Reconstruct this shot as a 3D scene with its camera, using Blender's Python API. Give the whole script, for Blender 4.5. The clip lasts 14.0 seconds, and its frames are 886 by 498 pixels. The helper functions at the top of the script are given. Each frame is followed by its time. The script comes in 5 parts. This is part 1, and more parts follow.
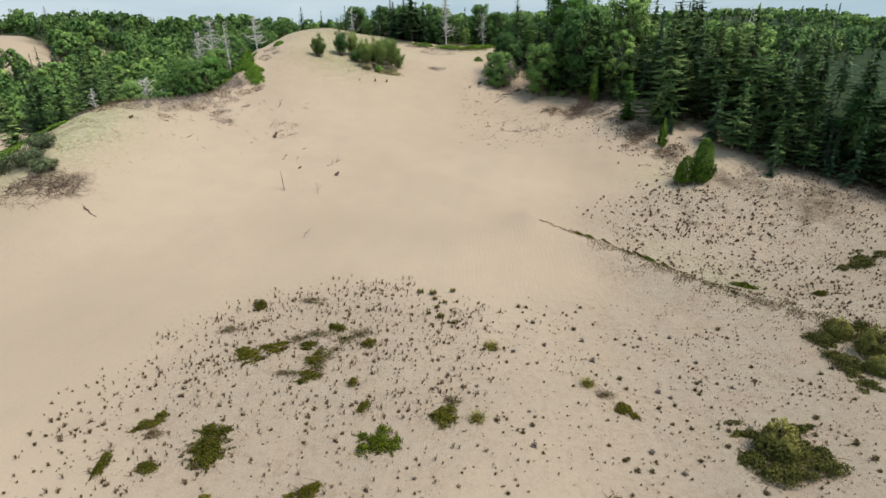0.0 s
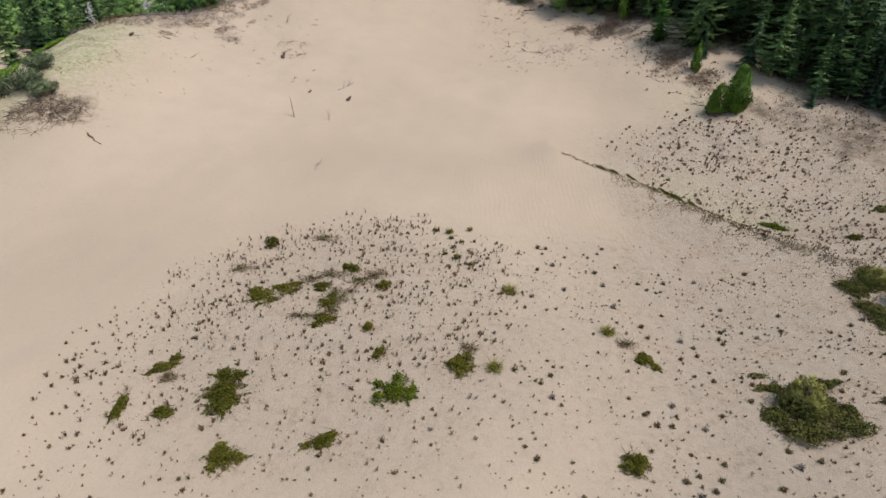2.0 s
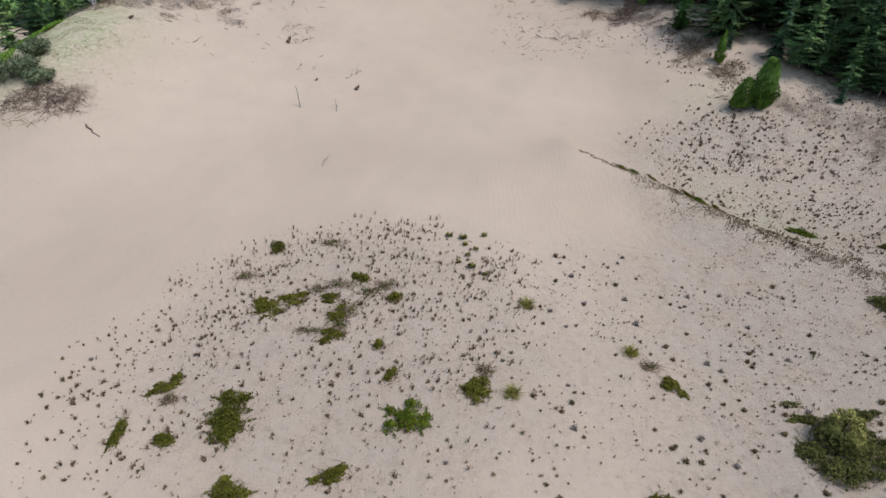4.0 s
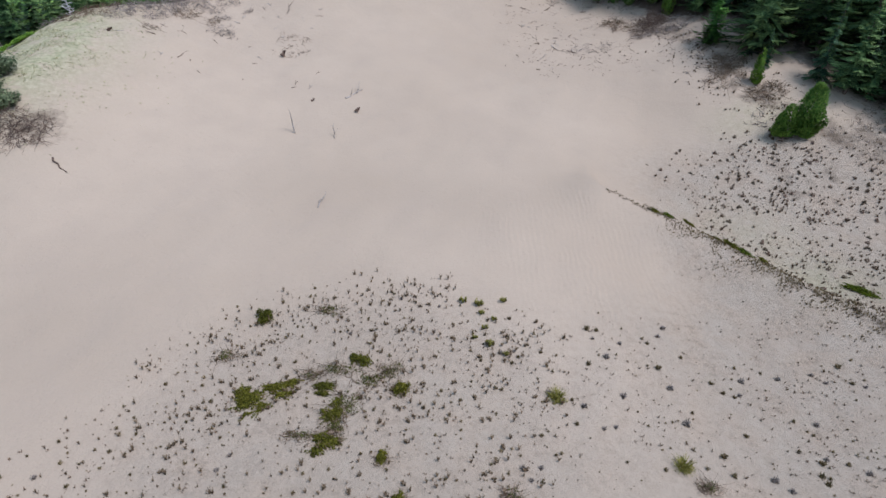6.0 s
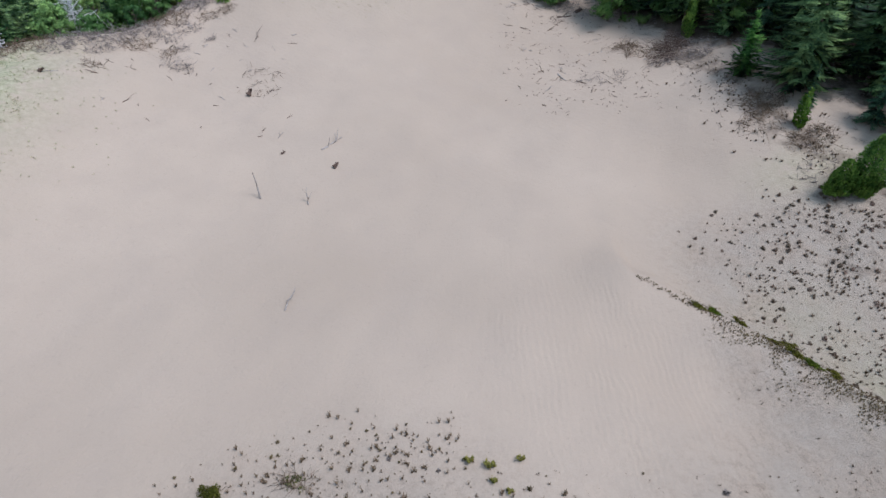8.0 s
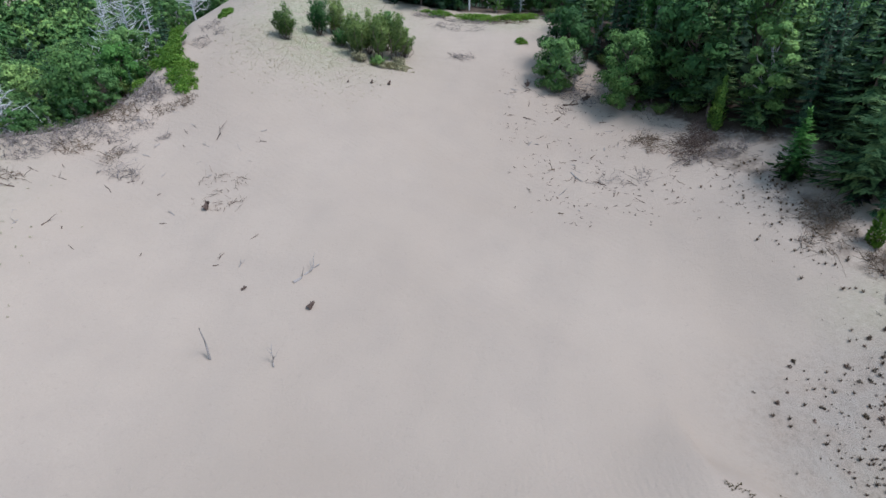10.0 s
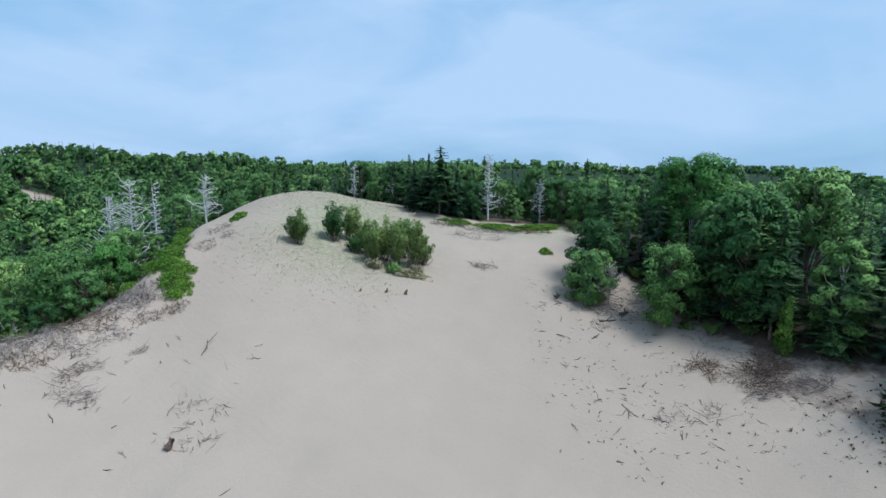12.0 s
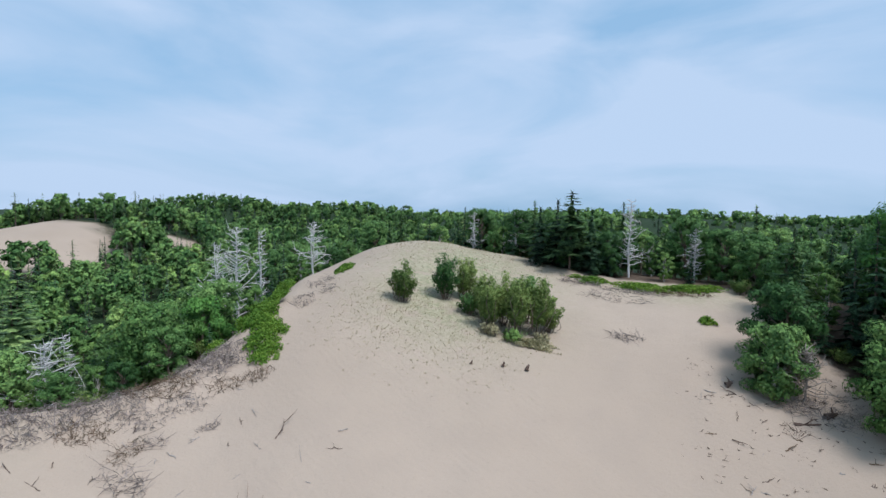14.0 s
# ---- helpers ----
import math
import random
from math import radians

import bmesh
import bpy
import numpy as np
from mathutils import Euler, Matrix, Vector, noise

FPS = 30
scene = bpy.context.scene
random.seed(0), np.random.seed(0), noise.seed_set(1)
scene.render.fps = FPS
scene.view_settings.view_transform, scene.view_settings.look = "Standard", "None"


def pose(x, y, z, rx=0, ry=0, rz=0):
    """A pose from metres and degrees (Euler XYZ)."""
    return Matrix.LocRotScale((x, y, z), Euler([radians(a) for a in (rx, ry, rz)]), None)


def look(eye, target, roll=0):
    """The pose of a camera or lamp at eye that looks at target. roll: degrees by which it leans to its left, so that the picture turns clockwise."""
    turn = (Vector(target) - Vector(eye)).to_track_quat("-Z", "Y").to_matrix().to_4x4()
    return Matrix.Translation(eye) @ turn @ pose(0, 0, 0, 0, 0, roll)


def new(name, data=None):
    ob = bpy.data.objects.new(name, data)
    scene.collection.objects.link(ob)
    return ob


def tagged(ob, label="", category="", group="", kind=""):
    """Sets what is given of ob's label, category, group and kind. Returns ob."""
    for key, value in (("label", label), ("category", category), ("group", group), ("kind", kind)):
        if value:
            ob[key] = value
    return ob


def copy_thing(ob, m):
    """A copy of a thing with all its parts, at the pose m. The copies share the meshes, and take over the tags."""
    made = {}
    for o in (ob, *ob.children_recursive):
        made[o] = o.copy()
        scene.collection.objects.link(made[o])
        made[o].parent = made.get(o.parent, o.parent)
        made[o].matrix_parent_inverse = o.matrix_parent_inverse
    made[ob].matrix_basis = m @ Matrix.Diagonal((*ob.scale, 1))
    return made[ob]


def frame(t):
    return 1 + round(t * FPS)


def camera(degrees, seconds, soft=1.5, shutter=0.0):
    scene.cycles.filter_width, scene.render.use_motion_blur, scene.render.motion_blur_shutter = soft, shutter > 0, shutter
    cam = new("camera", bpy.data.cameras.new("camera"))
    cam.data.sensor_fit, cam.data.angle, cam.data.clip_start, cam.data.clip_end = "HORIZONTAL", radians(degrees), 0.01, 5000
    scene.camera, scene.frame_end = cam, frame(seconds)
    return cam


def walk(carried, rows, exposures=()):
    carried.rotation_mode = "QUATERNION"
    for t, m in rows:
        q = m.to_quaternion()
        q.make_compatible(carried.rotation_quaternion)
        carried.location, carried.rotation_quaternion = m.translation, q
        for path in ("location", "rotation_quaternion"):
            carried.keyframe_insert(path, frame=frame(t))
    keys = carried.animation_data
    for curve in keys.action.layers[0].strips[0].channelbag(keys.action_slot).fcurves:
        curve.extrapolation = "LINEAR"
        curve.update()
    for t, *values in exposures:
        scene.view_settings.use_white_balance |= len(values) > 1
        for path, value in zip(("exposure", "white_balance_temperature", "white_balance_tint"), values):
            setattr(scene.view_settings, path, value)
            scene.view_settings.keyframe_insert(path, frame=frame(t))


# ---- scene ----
cam = camera(76.19, 14.0)
EXPOSURES = [(0.0, -0.12, 7150, 12), (1.0, -0.09, 7150, 19), (2.0, -0.17, 6850, 18), (4.5, -0.2, 6090, 19), (7.5, -0.25, 5720, 18), (10.0, -0.26, 5540, 16), (10.6, -0.24, 5390, 10), (12.0, -0.27, 5390, 10), (13.0, -0.26, 5610, 12), (14.0, -0.25, 5860, 15)]
# seconds, eye, turn to the left, tilt, lean (degrees)
PATH = [
    (0.0, -0.22, -0.99, 24.77, 0.04, -22.09, -1.14),
    (0.5, -0.23, 0.06, 25.03, 0.34, -25.38, -1.25),
    (1.0, -0.28, 0.71, 25.17, 0.61, -27.57, -1.27),
    (1.5, -0.43, 1.17, 25.28, 1.08, -29.08, -1.16),
    (2.0, -0.66, 1.54, 25.44, 1.56, -30.17, -0.98),
    (4.5, -1.86, 6.37, 26.62, 2.12, -32.60, -0.51),
    (5.0, -2.29, 8.37, 26.77, 2.03, -32.71, -0.31),
    (5.5, -2.59, 10.75, 27.18, 2.02, -32.96, -0.23),
    (6.0, -2.74, 13.51, 27.80, 2.11, -33.34, -0.23),
    (6.5, -3.05, 16.66, 28.31, 2.03, -33.62, -0.10),
    (7.0, -3.19, 20.05, 28.83, 1.95, -33.91, -0.23),
    (7.5, -3.31, 23.57, 29.38, 1.41, -34.25, -0.44),
    (7.7, -3.34, 24.87, 29.75, 1.33, -34.45, -0.48),
    (9.8, -5.45, 40.45, 30.35, -1.25, -32.40, -0.45),
    (10.0, -5.58, 41.60, 30.26, -1.20, -28.81, -0.15),
    (10.5, -6.02, 44.45, 29.92, -1.12, -20.97, 0.48),
    (11.0, -6.50, 46.96, 29.78, -0.98, -15.69, 0.90),
    (11.5, -7.07, 49.36, 29.47, -0.90, -11.78, 1.02),
    (12.0, -7.71, 51.96, 29.31, -0.86, -9.03, 1.16),
    (12.5, -8.20, 54.57, 29.03, -0.80, -7.00, 1.25),
    (13.0, -8.25, 57.28, 28.84, 1.38, -5.60, 1.18),
    (13.5, -8.35, 60.26, 28.80, 4.90, -4.71, 1.14),
    (14.0, -8.13, 64.01, 28.92, 11.95, -4.34, 1.09),
]


def heading(x, y, z, yaw, pitch, roll):
    a, b = radians(yaw), radians(pitch)
    way = Vector((-math.sin(a) * math.cos(b), math.cos(a) * math.cos(b), math.sin(b)))
    return look((x, y, z), Vector((x, y, z)) + way, roll)


walk(cam, [(r[0], heading(*r[1:])) for r in PATH], EXPOSURES)
# ---- end of path ----
# world and light
world = bpy.data.worlds.new("sky")
scene.world = world
world.use_nodes = True
wn, wl = world.node_tree.nodes, world.node_tree.links
wn.clear()
SUN_UP, SUN_TURN = radians(61), radians(112)
sky = wn.new("ShaderNodeTexSky")
sky.sky_type, sky.sun_disc, sky.sun_elevation, sky.sun_rotation = "NISHITA", False, SUN_UP, SUN_TURN
sky.air_density, sky.dust_density, sky.ozone_density = 1.0, 1.5, 2.0
coord = wn.new("ShaderNodeTexCoord")
stretch = wn.new("ShaderNodeMapping")
stretch.inputs["Scale"].default_value = (1.0, 1.0, 3.2)
stretch.inputs["Rotation"].default_value = (0.15, 0.1, 0.5)
clouds = wn.new("ShaderNodeTexNoise")
clouds.inputs["Scale"].default_value, clouds.inputs["Detail"].default_value = 1.9, 6.0
clouds.inputs["Roughness"].default_value, clouds.inputs["Distortion"].default_value = 0.5, 0.5
ramp = wn.new("ShaderNodeMapRange")
ramp.inputs[1].default_value, ramp.inputs[2].default_value = 0.38, 0.60
ramp.inputs[3].default_value, ramp.inputs[4].default_value = 0.08, 0.95
veil = wn.new("ShaderNodeMix")
veil.data_type = "RGBA"
veil.inputs["B"].default_value = (5.35, 6.60, 7.75, 1)
sky_out = wn.new("ShaderNodeBackground")
sky_out.inputs["Strength"].default_value = 0.122
end = wn.new("ShaderNodeOutputWorld")
wl.new(coord.outputs["Generated"], stretch.inputs["Vector"])
wl.new(stretch.outputs["Vector"], clouds.inputs["Vector"])
wl.new(clouds.outputs[0], ramp.inputs[0])
wl.new(ramp.outputs[0], veil.inputs["Factor"])
thin_veil = wn.new("ShaderNodeMix")
thin_veil.data_type = "RGBA"
thin_veil.inputs["Factor"].default_value = 0.72
thin_veil.inputs["B"].default_value = (3.35, 5.75, 7.55, 1)
wl.new(sky.outputs["Color"], thin_veil.inputs["A"])
wl.new(thin_veil.outputs["Result"], veil.inputs["A"])
wl.new(veil.outputs["Result"], sky_out.inputs["Color"])
wl.new(sky_out.outputs[0], end.inputs["Surface"])

lamp = bpy.data.lights.new("sun", "SUN")
lamp.energy, lamp.angle, lamp.color = 3.95, radians(24), (1.0, 0.95, 0.87)
sun = new("sun", lamp)
sun_way = Vector((math.sin(SUN_TURN) * math.cos(SUN_UP), math.cos(SUN_TURN) * math.cos(SUN_UP), math.sin(SUN_UP)))
sun.matrix_world = look(sun_way * 300, (0, 0, 0))


# ---- materials ----
def material(name, low, high, scale=4.0, rough=0.85, bump=0.0, bump_scale=30.0, island=0.0, thin=0.0, each=0.0):
    """Two colours mixed by coarse and fine noise, with fine relief; island and each vary the brightness by leaf and by object."""
    m = bpy.data.materials.new(name)
    m.use_nodes = True
    n, k = m.node_tree.nodes, m.node_tree.links
    b = n["Principled BSDF"]
    b.inputs["Roughness"].default_value = rough
    b.inputs["Specular IOR Level"].default_value = 0.12 if island else 0.25
    place = n.new("ShaderNodeTexCoord").outputs["Object"]
    tones = []
    for s, d in ((scale, 3.0), (scale * 6.3, 4.0)):
        t = n.new("ShaderNodeTexNoise")
        t.inputs["Scale"].default_value, t.inputs["Detail"].default_value = s, d
        k.new(place, t.inputs["Vector"])
        tones.append(t.outputs[0])
    add = n.new("ShaderNodeMath")
    add.operation = "ADD"
    k.new(tones[0], add.inputs[0]), k.new(tones[1], add.inputs[1])
    level = n.new("ShaderNodeMapRange")
    level.inputs[1].default_value, level.inputs[2].default_value = (0.83, 1.17) if island else (0.72, 1.28)
    k.new(add.outputs[0], level.inputs[0])
    mix = n.new("ShaderNodeMix")
    mix.data_type = "RGBA"
    mix.inputs["A"].default_value, mix.inputs["B"].default_value = (*low, 1), (*high, 1)
    k.new(level.outputs[0], mix.inputs["Factor"])
    colour = mix.outputs["Result"]
    for amount, kind, out in ((island, "ShaderNodeNewGeometry", "Random Per Island"), (each, "ShaderNodeObjectInfo", "Random")):
        if amount:
            hsv = n.new("ShaderNodeHueSaturation")
            span = n.new("ShaderNodeMapRange")
            span.inputs[3].default_value, span.inputs[4].default_value = 1 - amount, 1 + amount
            k.new(n.new(kind).outputs[out], span.inputs[0])
            k.new(span.outputs[0], hsv.inputs["Value"])
            tilt = n.new("ShaderNodeMapRange")
            tilt.inputs[3].default_value, tilt.inputs[4].default_value = 0.5 + 0.04 * amount, 0.5 - 0.04 * amount
            k.new(span.inputs[0].links[0].from_socket, tilt.inputs[0])
            k.new(tilt.outputs[0], hsv.inputs["Hue"])
            k.new(colour, hsv.inputs["Color"])
            colour = hsv.outputs[0]
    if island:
        # tone: random by tree, plus a haze-like lightening painted on the farther woods
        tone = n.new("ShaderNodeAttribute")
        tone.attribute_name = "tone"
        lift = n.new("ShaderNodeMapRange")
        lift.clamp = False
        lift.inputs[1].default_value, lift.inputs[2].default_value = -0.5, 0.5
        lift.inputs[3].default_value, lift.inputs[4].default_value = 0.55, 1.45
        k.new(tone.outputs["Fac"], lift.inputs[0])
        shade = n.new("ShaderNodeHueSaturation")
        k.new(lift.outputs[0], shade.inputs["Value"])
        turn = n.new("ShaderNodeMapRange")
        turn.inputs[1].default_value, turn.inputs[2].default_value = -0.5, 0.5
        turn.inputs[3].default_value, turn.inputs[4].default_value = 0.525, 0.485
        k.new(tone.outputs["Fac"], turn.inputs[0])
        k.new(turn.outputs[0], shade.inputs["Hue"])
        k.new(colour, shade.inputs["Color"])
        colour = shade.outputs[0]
    k.new(colour, b.inputs["Base Color"])
    if island:
        round_way, turned, spread_out, facing, whole = n.new("ShaderNodeAttribute"), n.new("ShaderNodeVectorTransform"), n.new("ShaderNodeVectorMath"), n.new("ShaderNodeNewGeometry"), n.new("ShaderNodeVectorMath")
        round_way.attribute_name = "round_way"
        turned.vector_type, turned.convert_from, turned.convert_to = "VECTOR", "OBJECT", "WORLD"
        spread_out.operation, whole.operation = "MULTIPLY_ADD", "NORMALIZE"
        spread_out.inputs[1].default_value = (1.0, 1.0, 1.0)
        k.new(round_way.outputs["Vector"], turned.inputs[0])
        k.new(turned.outputs[0], spread_out.inputs[0])
        k.new(facing.outputs["Normal"], spread_out.inputs[2])
        k.new(spread_out.outputs[0], whole.inputs[0])
        k.new(whole.outputs[0], b.inputs["Normal"])
    if bump:
        fine = n.new("ShaderNodeTexNoise")
        fine.inputs["Scale"].default_value, fine.inputs["Detail"].default_value = bump_scale, 5.0
        k.new(place, fine.inputs["Vector"])
        relief = n.new("ShaderNodeBump")
        relief.inputs["Strength"].default_value = bump
        k.new(fine.outputs[0], relief.inputs["Height"])
        k.new(relief.outputs[0], b.inputs["Normal"])
    if thin:
        glow = n.new("ShaderNodeBsdfTranslucent")
        k.new(colour, glow.inputs["Color"])
        both = n.new("ShaderNodeMixShader")
        both.inputs[0].default_value = thin
        k.new(b.outputs[0], both.inputs[1]), k.new(glow.outputs[0], both.inputs[2])
        k.new(both.outputs[0], n["Material Output"].inputs["Surface"])
    return m


BARK = material("bark", (0.10, 0.075, 0.055), (0.24, 0.19, 0.15), 5, 0.95, 0.6, 25)
PALE_BARK = material("pale_bark", (0.35, 0.33, 0.29), (0.62, 0.60, 0.55), 3, 0.9, 0.3, 20)
DEADWOOD = material("deadwood", (0.20, 0.17, 0.145), (0.42, 0.38, 0.34), 3, 0.95, 0.5, 22)
DARKWOOD = material("dark_deadwood", (0.060, 0.038, 0.028), (0.15, 0.105, 0.082), 4, 0.95, 0.5, 22)
SILVERWOOD = material("silver_deadwood", (0.46, 0.45, 0.44), (0.72, 0.71, 0.69), 3, 0.9, 0.3, 22)
MAPLE = material("maple_leaf", (0.042, 0.104, 0.030), (0.142, 0.262, 0.072), 0.5, 0.6, island=0.22, thin=0.08, each=0.5)
LIGHT_LEAF = material("aspen_leaf", (0.068, 0.148, 0.036), (0.195, 0.325, 0.086), 0.5, 0.6, island=0.22, thin=0.08, each=0.4)
SPRUCE = material("spruce_needle", (0.008, 0.027, 0.015), (0.078, 0.150, 0.072), 0.6, 0.65, island=0.3, thin=0.05, each=0.5)
PINE = material("pine_needle", (0.018, 0.056, 0.021), (0.178, 0.280, 0.094), 0.6, 0.65, island=0.3, thin=0.05, each=0.45)
FRESH = material("fresh_maple_leaf", (0.040, 0.115, 0.024), (0.130, 0.285, 0.058), 0.5, 0.6, island=0.22, thin=0.12)
CEDAR = material("cedar_leaf", (0.080, 0.170, 0.028), (0.205, 0.325, 0.055), 0.8, 0.65, island=0.3, thin=0.15, each=0.15)
SHRUB = material("shrub_leaf", (0.100, 0.165, 0.040), (0.225, 0.300, 0.085), 0.8, 0.65, island=0.25, thin=0.2, each=0.25)
GREY_LEAF = material("grey_leaf", (0.070, 0.098, 0.050), (0.165, 0.205, 0.110), 0.8, 0.7, island=0.3, thin=0.1, each=0.2)
BRIGHT = material("bright_leaf", (0.090, 0.190, 0.022), (0.190, 0.300, 0.045), 0.8, 0.6, island=0.3, thin=0.25, each=0.15)
MOSSY = material("bearberry_leaf", (0.060, 0.060, 0.007), (0.130, 0.124, 0.017), 2.0, 0.7, island=0.35, thin=0.1, each=0.25)
OLIVE = material("juniper_leaf", (0.175, 0.178, 0.046), (0.370, 0.350, 0.110), 2.0, 0.7, island=0.35, thin=0.1)
SKIRT = material("juniper_skirt", (0.046, 0.052, 0.012), (0.118, 0.116, 0.032), 2.0, 0.75, island=0.4)
GREEN_MAT = material("fresh_mat_leaf", (0.050, 0.074, 0.005), (0.112, 0.142, 0.011), 2.0, 0.7, island=0.35, thin=0.1)
BROWN = material("dry_twig", (0.085, 0.056, 0.038), (0.205, 0.148, 0.102), 2.0, 0.9, island=0.4)
GREYISH = material("grey_twig", (0.135, 0.110, 0.098), (0.275, 0.235, 0.210), 2.0, 0.9, island=0.4)
TUFT = material("dune_grass", (0.105, 0.078, 0.042), (0.235, 0.180, 0.100), 1.0, 0.8, island=0.45, thin=0.15)
STALK = material("wormwood", (0.105, 0.070, 0.044), (0.235, 0.170, 0.110), 1.0, 0.85, island=0.45)
DUNE_TURF = material("rise_turf", (0.25, 0.25, 0.135), (0.41, 0.385, 0.235), 1.0, 0.85, island=0.3, thin=0.15)
PALE_TURF = material("crest_turf", (0.29, 0.25, 0.155), (0.45, 0.395, 0.255), 1.0, 0.85, island=0.3, thin=0.15)
CLUMP = material("brown_heath", (0.125, 0.086, 0.062), (0.270, 0.200, 0.150), 1.5, 0.85, island=0.4, each=0.35)
YELLOW = material("yellow_herb", (0.120, 0.110, 0.022), (0.230, 0.205, 0.055), 1.5, 0.8, island=0.4, thin=0.1)
STRAW = material("pale_grass", (0.27, 0.25, 0.13), (0.45, 0.41, 0.25), 1.0, 0.85, island=0.3, thin=0.15)


def sand_material():
    """Dry dune sand with damp tones and wind ripples, leaf litter under the woods and thin turf, by two ground masks;
    shade under trees is painted in.
    """
    m = bpy.data.materials.new("dune_sand")
    m.use_nodes = True
    n, k = m.node_tree.nodes, m.node_tree.links
    b = n["Principled BSDF"]
    b.inputs["Roughness"].default_value, b.inputs["Specular IOR Level"].default_value = 0.92, 0.15
    place = n.new("ShaderNodeTexCoord").outputs["Object"]

    def noise_at(scale, detail=4.0, rough=0.55, vec=None):
        t = n.new("ShaderNodeTexNoise")
        t.inputs["Scale"].default_value, t.inputs["Detail"].default_value, t.inputs["Roughness"].default_value = scale, detail, rough
        k.new(vec or place, t.inputs["Vector"])
        return t.outputs[0]

    def span(value, a, c, lo=0.0, hi=1.0):
        r = n.new("ShaderNodeMapRange")
        for i, v in enumerate((a, c, lo, hi)):
            r.inputs[i + 1].default_value = v
        k.new(value, r.inputs[0])
        return r.outputs[0]

    def blend(f, a, c):
        x = n.new("ShaderNodeMix")
        x.data_type = "RGBA"
        for socket, v in (("Factor", f), ("A", a), ("B", c)):
            if isinstance(v, tuple):
                x.inputs[socket].default_value = v
            else:
                k.new(v, x.inputs[socket])
        return x.outputs["Result"]

    def sums(a, c, op="MULTIPLY"):
        x = n.new("ShaderNodeMath")
        x.operation = op
        for i, v in enumerate((a, c)):
            if isinstance(v, float):
                x.inputs[i].default_value = v
            else:
                k.new(v, x.inputs[i])
        return x.outputs[0]

    def mask(name):
        a = n.new("ShaderNodeAttribute")
        a.attribute_name = name
        return a.outputs["Fac"]

    broad = span(noise_at(0.035, 3.0), 0.35, 0.65)
    sand = blend(broad, (0.365, 0.294, 0.225, 1), (0.428, 0.347, 0.269, 1))
    sand = blend(span(noise_at(0.22, 5.0), 0.45, 0.75, 0.0, 0.45), sand, (0.355, 0.290, 0.230, 1))
    sand = blend(span(noise_at(9.0, 6.0, 0.7), 0.35, 0.75, 0.0, 0.35), sand, (0.335, 0.268, 0.208, 1))
    sand = blend(span(noise_at(2.2, 6.0, 0.75), 0.58, 0.72, 0.0, 0.35), sand, (0.275, 0.228, 0.182, 1))
    turf = blend(span(noise_at(1.8, 7.0, 0.75), 0.35, 0.65), (0.205, 0.215, 0.115, 1), (0.430, 0.395, 0.275, 1))
    litter_shade = blend(noise_at(1.2, 6.0), (0.040, 0.030, 0.021, 1), (0.155, 0.115, 0.083, 1))
    pale = blend(noise_at(1.6, 6.0, 0.7), (0.262, 0.219, 0.173, 1), (0.455, 0.388, 0.314, 1))
    specks = span(noise_at(1.7, 8.0, 0.85), 0.49, 0.60, 0.0, 0.75)
    sand = blend(sums(mask("pale"), specks), sand, (0.190, 0.150, 0.112, 1))
    sand = blend(sums(mask("pale"), span(noise_at(6.0, 8.0, 0.85), 0.53, 0.63, 0.0, 0.45)), sand, (0.170, 0.138, 0.108, 1))
    ground = blend(sums(mask("pale"), span(noise_at(0.35, 6.0), 0.3, 0.6)), sand, pale)
    ground = blend(sums(mask("turf"), span(noise_at(0.5, 7.0, 0.7), 0.32, 0.52)), ground, turf)
    edge = span(sums(mask("litter_shade"), sums(noise_at(0.55, 6.0, 0.65), 0.9), "ADD"), 0.72, 1.05)
    ground = blend(edge, ground, litter_shade)
    # forest floor: near-black green, with the shade under the trees put into the colour
    shaded_floor = blend(noise_at(0.05, 6.0, 0.7), (0.012, 0.026, 0.012, 1), (0.034, 0.060, 0.024, 1))
    ground = blend(mask("woodland"), ground, shaded_floor)
    k.new(ground, b.inputs["Base Color"])
    def ridges(direction, scale, distortion):
        wave = n.new("ShaderNodeTexWave")
        wave.bands_direction = direction
        wave.inputs["Scale"].default_value, wave.inputs["Distortion"].default_value = scale, distortion
        wave.inputs["Detail"].default_value, wave.inputs["Detail Scale"].default_value = 3.0, 0.6
        k.new(place, wave.inputs["Vector"])
        return wave.outputs["Fac"]

    ripple = sums(sums(ridges("DIAGONAL", 0.55, 9.0), span(noise_at(0.06, 2.0), 0.42, 0.62)), 0.10)
    ripple = sums(ripple, sums(sums(ridges("X", 0.62, 7.0), mask("ripple")), span(noise_at(0.3, 3.0), 0.3, 0.6, 0.05, 0.32)), "ADD")
    grains = sums(sums(noise_at(5.0, 6.0, 0.65), 0.6), sums(sums(noise_at(3.0, 7.0, 0.75), 2.7), mask("pale")), "ADD")
    height = sums(ripple, sums(grains, sums(noise_at(0.8, 4.0), 0.8), "ADD"), "ADD")
    relief = n.new("ShaderNodeBump")
    relief.inputs["Strength"].default_value, relief.inputs["Distance"].default_value = 0.65, 0.16
    k.new(height, relief.inputs["Height"])
    k.new(relief.outputs[0], b.inputs["Normal"])
    return m


SAND = sand_material()


